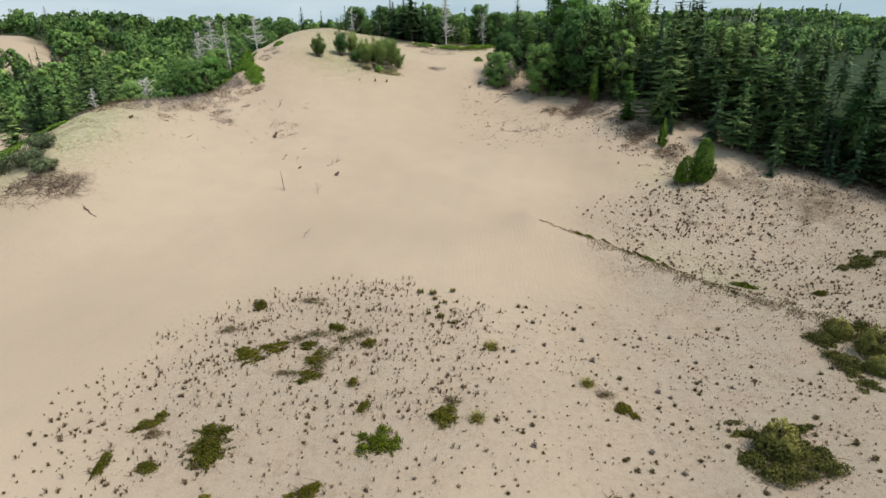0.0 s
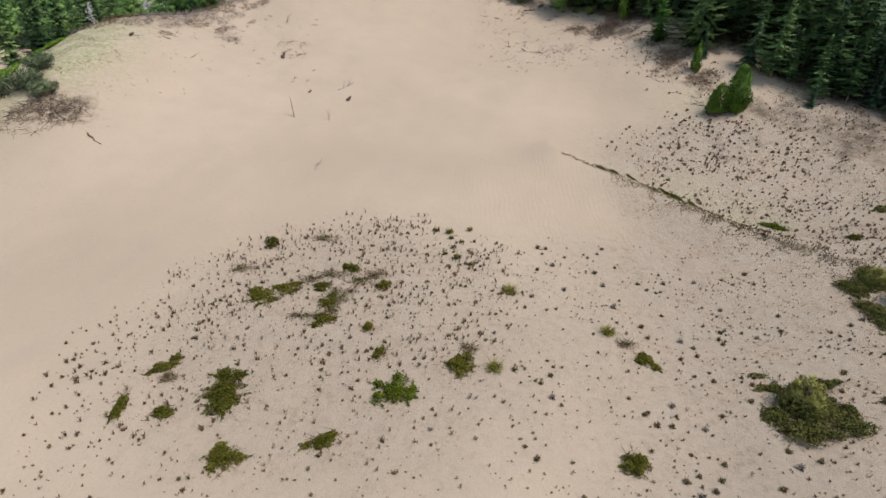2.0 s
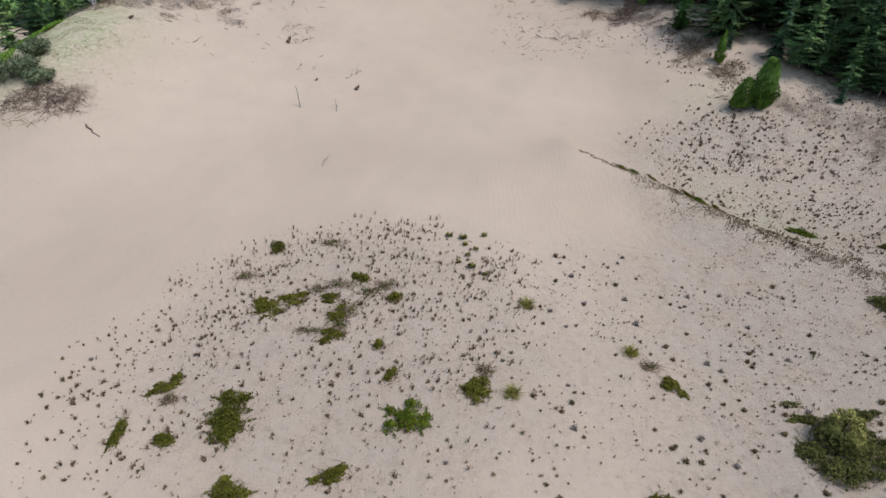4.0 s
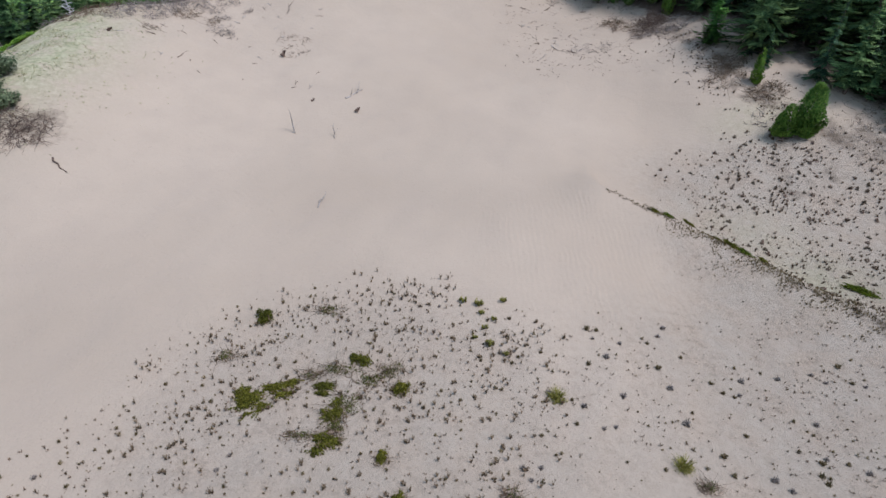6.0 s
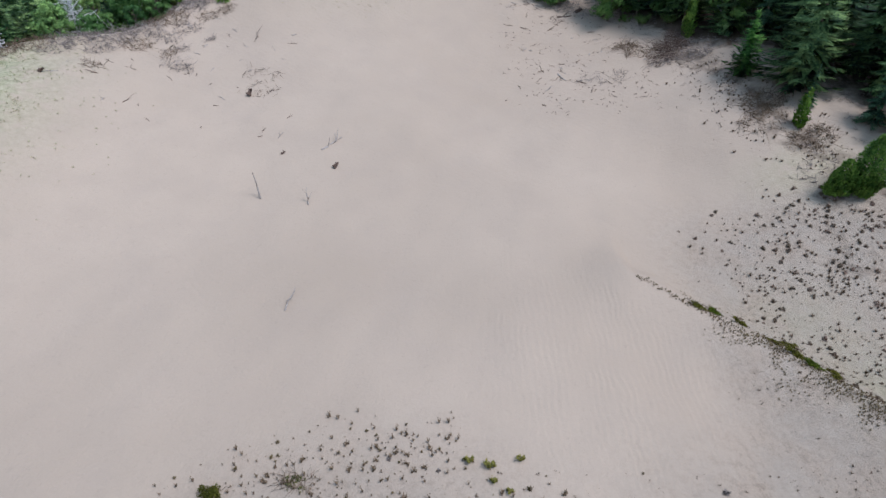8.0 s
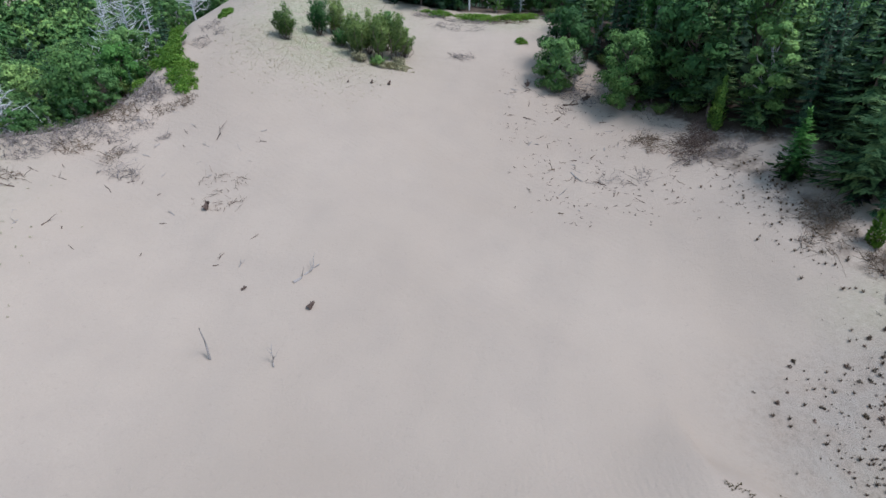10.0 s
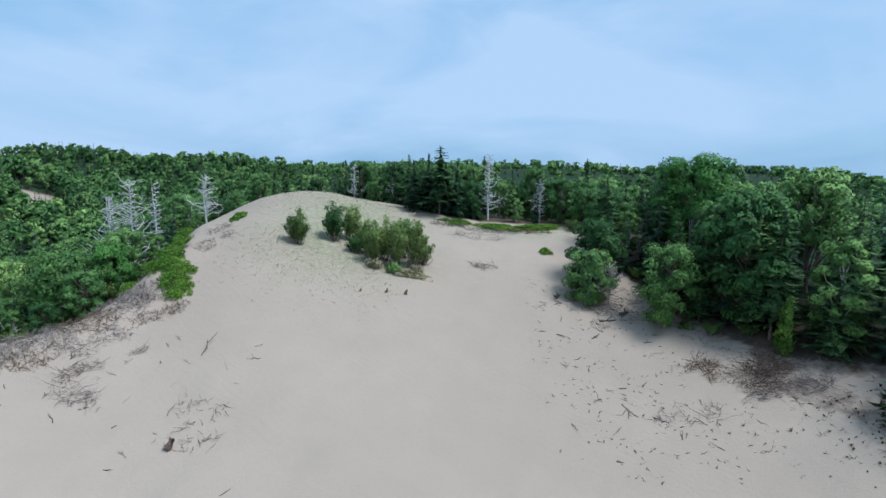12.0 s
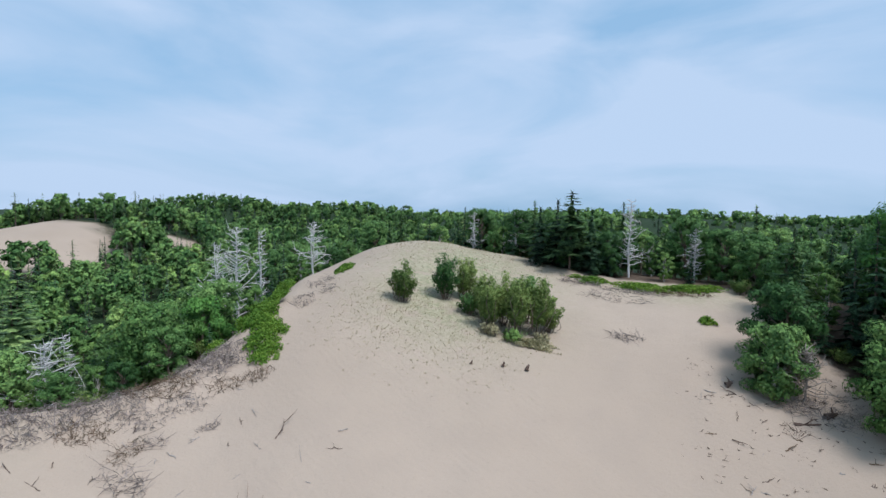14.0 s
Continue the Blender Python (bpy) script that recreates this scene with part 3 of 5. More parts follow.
def tuft_parts(h, width, gen, blades=16, lean=0.5, wide=0.02):
    """A tuft of grass blades that spread from one root."""
    ang, l = gen.uniform(0, 2 * math.pi, blades), h * gen.uniform(0.55, 1.1, blades)
    out = np.stack([np.cos(ang), np.sin(ang), 0 * ang], -1)
    tip = out * (width * 0.5 * gen.uniform(0.3, 1.1, blades))[:, None]
    tip[:, 2] = l * (1 - lean * 0.4 * gen.uniform(0, 1, blades))
    root = out * width * 0.08
    side = np.stack([-np.sin(ang), np.cos(ang), 0 * ang], -1) * wide
    mid = (root + tip) / 2 + np.array([0, 0, 0.12]) * h
    v = np.stack([root - side, root + side, mid + side, mid - side, mid - side, mid + side, tip + side * 0.25, tip - side * 0.25], 1)
    q = np.arange(8 * blades).reshape(-1, 4)
    return v.reshape(-1, 3), q


def stalk_parts(h, width, gen, leaves=36):
    """A small dark bushy herb: several short leafy stems that fan out from one root."""
    pieces, stems = [], 5
    for i in range(stems):
        a, out = i * 2.4 + gen.uniform(-0.5, 0.5), width * gen.uniform(0.15, 0.6)
        tip = np.array([math.cos(a) * out, math.sin(a) * out, h * gen.uniform(0.6, 1.0)])
        pieces.append(tube([(0, 0, -0.05), tip * [0.35, 0.35, 0.5], tip], [0.016, 0.013, 0.006], 3))
        m = leaves // stems
        f, ang = gen.uniform(0.25, 1.05, m), gen.uniform(0, 2 * math.pi, m)
        d = np.stack([np.cos(ang), np.sin(ang), 0.7 + 0 * ang], -1)
        c = tip[None] * np.stack([f**1.3, f**1.3, f], -1) + d * width * 0.12
        s = (width * 0.30 * gen.uniform(0.7, 1.3, m) * (1.2 - 0.45 * f))[:, None]
        pieces.append(cards(c, unit(d) * s, np.stack([-np.sin(ang), np.cos(ang), 0 * ang], -1) * s * 0.6))
    return join(pieces)


def spread(parts, places):
    """Copies of one (corners, faces) set as arrays: rows of x, y, z, turn, size."""
    v, q = parts
    p = np.asarray(places, float)
    c, s = np.cos(p[:, 3]), np.sin(p[:, 3])
    x = v[None, :, 0] * c[:, None] - v[None, :, 1] * s[:, None]
    y = v[None, :, 0] * s[:, None] + v[None, :, 1] * c[:, None]
    w = np.stack([x, y, np.broadcast_to(v[None, :, 2], x.shape)], -1) * p[:, None, 4:5] + p[:, None, :3]
    return w.reshape(-1, 3), (q[None] + (np.arange(len(p)) * len(v))[:, None, None]).reshape(-1, q.shape[1])


def scatter(n, xa, xb, ya, yb, keep, gap, gen):
    """Up to n places in the box that keep() accepts (a chance between 0 and 1), at least gap apart."""
    cell, out = {}, []
    for x, y, u in zip(gen.uniform(xa, xb, n), gen.uniform(ya, yb, n), gen.uniform(0, 1, n)):
        out.append((x, y, u))
    pts = np.array(out)
    pts = pts[pts[:, 2] < keep(pts[:, 0], pts[:, 1])]
    good = []
    for x, y, _ in pts:
        i, j = int(x // gap), int(y // gap)
        if all(math.hypot(x - a, y - b) >= gap for di in (-1, 0, 1) for dj in (-1, 0, 1) for a, b in cell.get((i + di, j + dj), ())):
            cell.setdefault((i, j), []).append((x, y))
            good.append((x, y))
    return np.array(good).reshape(-1, 2)


# ---- ground ----
def spaced(a, b, step, low, high, grow=1.13):
    """Even steps from a to b, then ever longer ones out to low and high."""
    mid = list(np.arange(a, b + 1e-6, step))
    d, v = step, mid[-1]
    while v < high:
        d *= grow
        v += d
        mid.append(v)
    d, v, head = step, mid[0], []
    while v > low:
        d *= grow
        v -= d
        head.append(v)
    return np.array(head[::-1] + mid)


gx, gy = spaced(-68, 60, 0.6, -3000, 3000), spaced(14, 158, 0.6, -1500, 3500)
mx, my = np.meshgrid(gx, gy)
fx, fy = mx.ravel(), my.ravel()
fz = land(fx, fy)
cols, rows_n = len(gx), len(gy)
first = (np.arange(rows_n - 1)[:, None] * cols + np.arange(cols - 1)[None]).ravel()
ground_mesh = quad_mesh("ground", np.stack([fx, fy, fz], -1), np.stack([first, first + 1, first + cols + 1, first + cols], -1), [SAND], soft=True)
depth = wood_depth(fx, fy)


litter_shade = smooth(-2.0, 3.0, depth) * (1 - far_sand(fx, fy)) * smooth(20, 50, fy + 0.3 * np.abs(fx))
lip_line = np.abs(fx - west_wood(fy) - 2.0)
litter_shade = np.maximum(litter_shade, 0.34 * smooth(5.5, 1.0, lip_line) * smooth(92, 97, fy) * smooth(126, 118, fy))
litter_shade = np.maximum(litter_shade, (0.26 + 0.26 * smooth(112, 100, fy)) * smooth(-6, -0.5, depth) * smooth(56, 68, fy) * (fx > 5))
litter_shade = np.maximum(litter_shade, 0.44 * np.exp(-(line_near(fx, fy, BANK_X, BANK_Y) / 3.0) ** 2))
litter_shade = np.maximum(litter_shade, 0.30 * np.exp(-(((fx - 33) / 9) ** 2 + ((fy - 69) / 6) ** 2)))
litter_shade = np.maximum(litter_shade, 0.46 * np.exp(-(((fx - 48) / 7) ** 2 + ((fy - 68) / 7) ** 2)))
litter_shade = np.maximum(litter_shade, 0.34 * np.exp(-(((fx - 25.5) / 2.5) ** 2 + ((fy - 104.5) / 2) ** 2)))
litter_shade = np.maximum(litter_shade, 0.34 * smooth(16, 20, fx) * np.exp(-(line_near(fx, fy, RIDGE_X[4:], RIDGE_Y[4:]) / 1.6) ** 2))
# brown litter beside the lone cedar, with the tree's contact shadow painted in
litter_shade = np.maximum(litter_shade, 0.54 * np.exp(-(((fx - 34.0) / 3.0) ** 2 + ((fy - 75.6) / 2.0) ** 2)))
litter_shade = np.maximum(litter_shade, 0.40 * np.exp(-(((fx + 46) / 5) ** 2 + ((fy - 67) / 5) ** 2)))
turf = 1.9 * np.exp(-(((fx + 56) / 8.5) ** 2 + ((fy - 80) / 13) ** 2)) + 1.0 * np.exp(-(((fx + 21) / 11) ** 2 + ((fy - 142) / 16) ** 2))
turf = turf + 0.62 * np.exp(-(((fx + 21) / 8) ** 2 + ((fy - 127) / 8) ** 2))
turf = turf + 0.7 * np.exp(-(((fx - 8) / 8) ** 2 + ((fy - 144) / 5) ** 2))
turf = turf + 0.25 * np.exp(-(((fx - 26) / 6) ** 2 + ((fy - 62.5) / 4) ** 2)) + 0.5 * np.exp(-(((fx - 30) / 5) ** 2 + ((fy - 55) / 4) ** 2)) + 0.45 * np.exp(-(((fx - 33) / 6) ** 2 + ((fy - 79) / 3) ** 2))
pale = smooth(12, 22, fx) * smooth(80, 68, fy) + 0.7 * smooth(2, 14, fx) * smooth(54, 44, fy) + 0.7 * smooth(20, 8, np.hypot(fx + 8, fy - 34)) + 0.6 * smooth(22, 30, fx) * smooth(82, 70, fy)
# woodland: where the floor is painted as dark as in deep shade
for key, value in (("litter_shade", litter_shade), ("turf", turf), ("pale", pale), ("ripple", np.exp(-((((fx - 9) + 0.35 * (fy - 54)) / 9) ** 2 + ((fy - 54) / 11) ** 2))), ("woodland", np.maximum(smooth(255, 300, np.hypot(fx, fy - 60)), smooth(9, 16, depth)) * smooth(-60, 40, fy) * (1 - far_sand(fx, fy)))):
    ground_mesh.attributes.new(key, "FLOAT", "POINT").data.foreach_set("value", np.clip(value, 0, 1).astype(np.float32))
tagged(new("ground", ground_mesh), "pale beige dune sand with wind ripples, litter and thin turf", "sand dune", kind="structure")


# ---- woods ----
def woody(t, wood, bark, name="trunk"):
    """The trunk of a tree, and under it its limbs."""
    trunk = part(name, quad_mesh(name, *wood[0], [bark], soft=True), t)
    if len(wood) > 1:
        part("limb" if name == "trunk" else "side_stem", quad_mesh("limb", *join(wood[1:]), [bark], soft=True), trunk)


def tree_kind(name, label, wood, leaf, bark, leaf_mat, group):
    """The first tree of a kind, to be copied."""
    t = thing(name, label, "tree", group)
    woody(t, wood, bark)
    if leaf is not None:
        part("crown", leafy("crown", leaf, leaf_mat), t)
    return t


def kinds(make, n, name, label, bark, leaf_mat, group, spec):
    out = []
    for i in range(n):
        wood, leaf = make(*spec[:2], np.random.RandomState(100 + i + len(name) * 7), **spec[2])
        out.append((tree_kind(name, label, wood, leaf, bark, leaf_mat, group), (wood, leaf)))
    return out


MAPLES = kinds(broadleaf_parts, 3, "maple_tree", "full green maple tree at the edge of the woods", BARK, MAPLE, "broadleaf trees of the woods", (12.0, 8.5, {"leaves": 4800, "size": 0.185, "low": 0.10, "lobes": 22}))
ASPENS = kinds(broadleaf_parts, 2, "aspen_tree", "light green young aspen tree with a pale trunk", PALE_BARK, LIGHT_LEAF, "broadleaf trees of the woods", (9.0, 4.6, {"leaves": 3600, "size": 0.13, "lobes": 15, "low": 0.10}))
SPRUCES = kinds(spruce_parts, 3, "spruce_tree", "dark green pointed spruce with drooping branches", BARK, SPRUCE, "conifers of the woods", (13.0, 5.2, {"whorls": 17, "arms": 9, "feather": 5}))
PINES = kinds(spruce_parts, 3, "white_pine", "tall green pine with level layered branches", BARK, PINE, "conifers of the woods", (14.0, 7.0, {"whorls": 19, "arms": 9, "feather": 5, "low": 0.12, "sweep": 0.2, "tip": 0.35}))
LEAFY = []
for i in range(3):
    wood, leaf = shrub_parts(2.6, 3.2, np.random.RandomState(60 + i), leaves=1800, size=0.10)
    b = thing("leafy_shrub", "low green leafy shrub at the edge of the woods", "shrub", "shrubs by the woods")
    woody(b, wood, BARK, "stem")
    part("foliage", leafy("foliage", leaf, SHRUB), b)
    LEAFY.append(b)
USED = set()


def plant(kind, x, y, size, turn=None, gen=rng):
    """Set one tree of a kind; the first of a kind is used up before it is copied."""
    ob = kind[0] if isinstance(kind, tuple) else kind
    if ob.name.startswith("spruce"):
        size *= 0.87
    a = gen.uniform(0, 6.28) if turn is None else turn
    m = pose(x, y, float(land(x, y)[0]) - 0.1, gen.normal(0, 1.5), gen.normal(0, 1.5), math.degrees(a)) @ Matrix.Scale(size, 4)
    if ob.name not in USED:
        USED.add(ob.name)
        ob.matrix_basis = m
        return ob
    made = copy_thing(ob, m)
    made.scale = (size, size, size)
    return made


def choose(x, y, u):
    """Conifers stand thick in the east, broadleaf trees in the west and north."""
    east = x > 10 and y < 135
    share = ((0.12, 0.20, 0.58) if y > 111 else (0.06, 0.12, 0.54)) if east else (0.46, 0.70, 0.82)
    if x < -58 and y < 122:
        share = (0.06, 0.16, 0.40)
    group = MAPLES if u < share[0] else ASPENS if u < share[1] else SPRUCES if u < share[2] else PINES
    return group[int(u * 997) % len(group)]


def low_wood(x, y):
    """Young low growth below the far dune."""
    return (x < -96) & (x > -130) & (y > 148) & (y < 214)


def tall(x, y):
    """How tall trees grow there, against the first of their kind."""
    west = np.where(low_wood(x, y), 0.68, np.where((y > 250) | (x < -130), 0.66, np.where(y > 140, np.where(x < -45, 0.66, 0.76), 0.70)))
    return np.where((x > 10) & (y < 140), np.where(x < 48, 1.15, 0.96), west)


edge = scatter(9000, -100, 95, 50, 185, lambda x, y: ((wood_depth(x, y) > 0.5) & (wood_depth(x, y) < 13)) * (np.hypot((x - 19) / 4, (y - 123) / 6) > 1) * (1 - far_sand(x, y)) * (np.hypot((x + 48.5) / 4.5, (y - 126.5) / 6) > 1) * (np.hypot((x + 48.6) / 4.5, (y - 112.6) / 5) > 1) * (np.hypot((x + 66) / 9, (y - 98) / 9) > 1), 3.5, rng)
edge = edge[(edge[:, 0] > -92) & (edge[:, 0] < 80)]
for x, y in edge:
    plant(choose(x, y, rng.uniform()), x, y, float(tall(x, y)) * rng.uniform(0.62, 1.15) * (0.72 if wood_depth(np.array([x]), np.array([y]))[0] < 2.5 else 1.0))
for x, y in scatter(2500, 12, 66, 62, 130, lambda x, y: (wood_depth(x, y) > 1.5) & (wood_depth(x, y) < 9), 3.6, np.random.RandomState(33)):
    plant((SPRUCES + PINES)[int(x * 13 + y * 7) % 6], x, y, 0.34 + 0.22 * abs(math.sin(x * 2.3 + y)))


def in_reach(x, y):
    """The part of the woods that can be overlooked from above the bowl."""
    right = (x < 0.82 * y + 12) & ((x < 0.8 * (y - 47) + 22) | (np.hypot(x, y) < 125))
    return right & ((x > -0.92 * y - 14) | (x > -1.25 * (y - 62) - 22))


inner = scatter(20000, -170, 120, 50, 250, lambda x, y: in_reach(x, y) * ((wood_depth(x, y) >= 13) | ((wood_depth(x, y) > 0.5) & ((x <= -92) | (x >= 80) | (y >= 185)))) * (1 - far_sand(x, y)), 4.3, rng)


young = scatter(5000, -130, -70, 105, 212, lambda x, y: (wood_depth(x, y) > 13) * (1 - far_sand(x, y)), 4.2, rng)
inner = np.concatenate([inner, young])


def woods(name, label, places, light, pale=0.0, even=1.0):
    """Trees deep in the woods as one mass, kind by kind; pale lightens their leaf colour as haze would."""
    groups = {}
    for x, y in places:
        u = rng.uniform()
        east = x > 10 and y < 150
        key = ("spruce" if u < 0.46 else "pine" if u < 0.86 else "maple") if east else ("spruce" if u < 0.24 else "pine" if u < 0.46 else "aspen" if u < 0.66 else "maple")
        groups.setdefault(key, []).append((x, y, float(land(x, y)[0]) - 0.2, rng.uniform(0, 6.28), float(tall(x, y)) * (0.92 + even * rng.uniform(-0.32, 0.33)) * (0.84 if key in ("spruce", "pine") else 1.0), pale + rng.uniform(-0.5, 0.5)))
    pieces, slots, tones, ways, n = [], [], [], [], 0
    for key, rows in groups.items():
        wood, leaf = light[key]
        for slot, src in ((0, join(wood)), (MASS_SLOTS[key], leaf)):
            src = (src[0], halves(src[1]))
            v, q = spread(src, rows)
            pieces.append((v, q + n)), slots.append(np.full(len(q), slot))
            tones.append(np.repeat(np.array([r[5] for r in rows]), len(src[0])))
            ways.append(spread((outward(src[0]) * (1.0 if slot else 0.0), src[1]), [(0, 0, 0, r[3], 1.0) for r in rows])[0])
            n += len(v)
    me = quad_mesh(name, np.concatenate([p[0] for p in pieces]), np.concatenate([p[1] for p in pieces]), [BARK, MAPLE, LIGHT_LEAF, SPRUCE, PINE], np.concatenate(slots))
    rounded(me, np.concatenate(ways))
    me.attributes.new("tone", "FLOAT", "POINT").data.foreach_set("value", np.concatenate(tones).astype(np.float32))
    return tagged(new(name, me), label, "woods", kind="stuff")


MASS_SLOTS = {"maple": 1, "aspen": 2, "spruce": 3, "pine": 4}
g = np.random.RandomState(77)
LIGHT = {"maple": broadleaf_parts(12, 8.5, g, leaves=2500, size=0.20, lobes=16, low=0.4), "aspen": broadleaf_parts(9, 5, g, leaves=1400, size=0.17, lobes=11, low=0.4),
         "spruce": spruce_parts(13, 5, g, whorls=17, arms=7, low=0.25), "pine": spruce_parts(14, 6.5, g, whorls=16, arms=7, low=0.3, sweep=0.2, tip=0.4)}
near_wood = (wood_depth(inner[:, 0], inner[:, 1]) < 30) & (inner[:, 1] < 200) & (inner[:, 0] > -115)
woods("inner_woods", "mixed green woods of broadleaf trees and conifers", inner[near_wood], LIGHT)
g = np.random.RandomState(79)
MIDDLE = {"maple": broadleaf_parts(10.8, 9.0, g, leaves=310, size=0.54, lobes=14, low=0.35), "aspen": broadleaf_parts(9.4, 6.2, g, leaves=220, size=0.45, lobes=10, low=0.35),
          "spruce": spruce_parts(13, 5.2, g, whorls=10, arms=6, low=0.25, feather=2), "pine": spruce_parts(14, 6.8, g, whorls=9, arms=6, low=0.25, sweep=0.2, feather=2, tip=0.5)}
# from here on the leaf colour is lifted to stand in for haze
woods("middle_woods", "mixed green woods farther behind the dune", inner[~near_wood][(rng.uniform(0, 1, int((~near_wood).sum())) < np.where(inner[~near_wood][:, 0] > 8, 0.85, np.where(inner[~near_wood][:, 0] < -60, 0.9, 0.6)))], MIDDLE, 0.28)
g = np.random.RandomState(78)
FARLIGHT = {"maple": broadleaf_parts(10, 9.5, g, leaves=110, size=0.9, lobes=9, low=0.12), "aspen": broadleaf_parts(9.5, 7.5, g, leaves=84, size=0.82, lobes=8, low=0.12),
            "spruce": spruce_parts(12.5, 5.5, g, whorls=9, arms=6, low=0.15, feather=2), "pine": spruce_parts(13, 7, g, whorls=8, arms=6, low=0.15, feather=2, tip=0.6)}
REMOTE = {"maple": broadleaf_parts(10, 12.5, g, leaves=46, size=1.5, lobes=6, low=0.02), "aspen": broadleaf_parts(9.5, 11, g, leaves=40, size=1.4, lobes=5, low=0.02),
          "spruce": spruce_parts(12, 7, g, whorls=6, arms=5, low=0.1, feather=2, tip=0.9), "pine": spruce_parts(12.5, 9, g, whorls=5, arms=5, low=0.1, feather=2, tip=1.4)}
for some in (FARLIGHT, REMOTE):
    for k in some:
        some[k] = ([tube([(0, 0, -0.5), (0, 0, 3.0), (0, 0, 6.0)], [0.2, 0.15, 0.1], 3)], some[k][1])


def far_keep(x, y):
    return ((x < -170) | (x > 120) | (y > 250)) * (1 - far_sand(x, y)) * np.where((x > -0.95 * y - 20) & (x < 0.95 * y + 10), 1, 0)


hill_trees = scatter(9000, -290, -84, 186, 420, lambda x, y: (1 - far_sand(x, y)) * np.where((x > -0.95 * y - 20) & (x > -1.25 * (y - 62) - 22), 1, 0), 5.4, rng)
distant = np.concatenate([hill_trees, scatter(14000, -400, 330, 120, 400, lambda x, y: far_keep(x, y), 7.4, rng)])
# more painted haze on the far hills and ridges: a stronger leaf lift
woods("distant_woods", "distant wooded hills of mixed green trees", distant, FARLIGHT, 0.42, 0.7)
remote = np.concatenate([scatter(16000, -620, 560, 400, 720, lambda x, y: far_keep(x, y), 10.4, rng), scatter(9000, -1150, 1050, 720, 1350, lambda x, y: far_keep(x, y), 21, rng)])
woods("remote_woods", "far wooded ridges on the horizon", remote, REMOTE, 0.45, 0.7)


# ---- trees and shrubs that stand out ----
def lone(name, label, category, wood, leaf, bark, leaf_mat, x, y, group="", turn=0.0, size=1.0, wood_name="trunk", leaf_name="crown"):
    t = thing(name, label, category, group)
    woody(t, wood, bark, wood_name)
    if leaf is not None:
        part(leaf_name, leafy(leaf_name, leaf, leaf_mat), t)
    t.matrix_basis = pose(x, y, float(land(x, y)[0]) - 0.08, 0, 0, turn) @ Matrix.Scale(size, 4)
    return t


def seeded(n):
    return np.random.RandomState(n)


MAIN, LOBE, FOOT = cone_parts(5.9, 4.6, seeded(1), leaves=5800, size=0.13, tips=1, taper=0.42), cone_parts(3.6, 3.3, seeded(12), leaves=2600, size=0.13, tips=2, taper=0.45), cone_parts(2.8, 3.4, seeded(13), leaves=2000, size=0.13, tips=5, taper=0.5)
AT_LOBE = [(-2.3, -0.2, 0.0, 1.0, 1.0)]
lone("cedar_tree", "dense bright green young cedar alone on the sand slope", "tree", MAIN[0] + [spread(join(LOBE[0]), AT_LOBE)] + FOOT[0],
     join([MAIN[1], FOOT[1], spread(LOBE[1], AT_LOBE)]), BARK, CEDAR, 36.0, 75.7)
lone("young_pine", "thin yellow-green young pine below the woods", "tree", *cone_parts(4.2, 2.0, seeded(2), leaves=700, size=0.17, tips=3), BARK, BRIGHT, 33.6, 84.8)
lone("white_pine", "large dark green pine with broad layered branches", "tree", *spruce_parts(15.5, 9.5, seeded(3), whorls=22, arms=10, sweep=0.22, feather=5), BARK, PINE, 35.4, 90.2, "conifers of the woods")
lone("white_pine", "small dense pine beside the large pine", "tree", *spruce_parts(7.2, 4.6, seeded(4), whorls=20, arms=10, sweep=0.3, feather=4), BARK, FRESH, 31.0, 95.0, "conifers of the woods")
lone("white_pine", "tall pine with ragged layered branches", "tree", *spruce_parts(15.0, 7.5, seeded(5), whorls=22, arms=9, sweep=0.2, feather=5), BARK, PINE, 33.0, 105.5, "conifers of the woods")
lone("cedar_tree", "narrow light green cedar at the foot of the woods", "tree", *cone_parts(6.3, 2.6, seeded(6), leaves=1300, size=0.18, tips=3), BARK, CEDAR, 28.6, 107.6)
lone("maple_tree", "tall bright green maple above the other trees", "tree", *broadleaf_parts(16.0, 11.5, seeded(7), leaves=13000, size=0.16, lobes=30), BARK, FRESH, 28.0, 129.5, "broadleaf trees of the woods")
lone("aspen_tree", "light green leafy young tree at the slope's edge", "tree", *broadleaf_parts(10.5, 7.5, seeded(8), leaves=7500, size=0.12, lobes=24, low=0.06), BARK, LIGHT_LEAF, 19.8, 116.6, "broadleaf trees of the woods")
lone("aspen_tree", "light green leafy tree by the sand", "tree", *broadleaf_parts(9.0, 7.0, seeded(9), leaves=8500, size=0.125, lobes=30, low=0.04), BARK, MAPLE, 14.0, 126.0, "broadleaf trees of the woods")
lone("aspen_tree", "leafy tree with bare grey branches by the sand", "tree", *broadleaf_parts(6.8, 6.4, seeded(10), leaves=7500, size=0.12, lobes=30, low=0.03), PALE_BARK, MAPLE, 12.2, 122.5, "broadleaf trees of the woods")
lone("dead_tree", "bare grey dead tree leaning in the green shrubs", "tree", snag_parts(5.0, 5.0, seeded(11), arms=34), None, DEADWOOD, None, 14.4, 121.6, "dead trees")
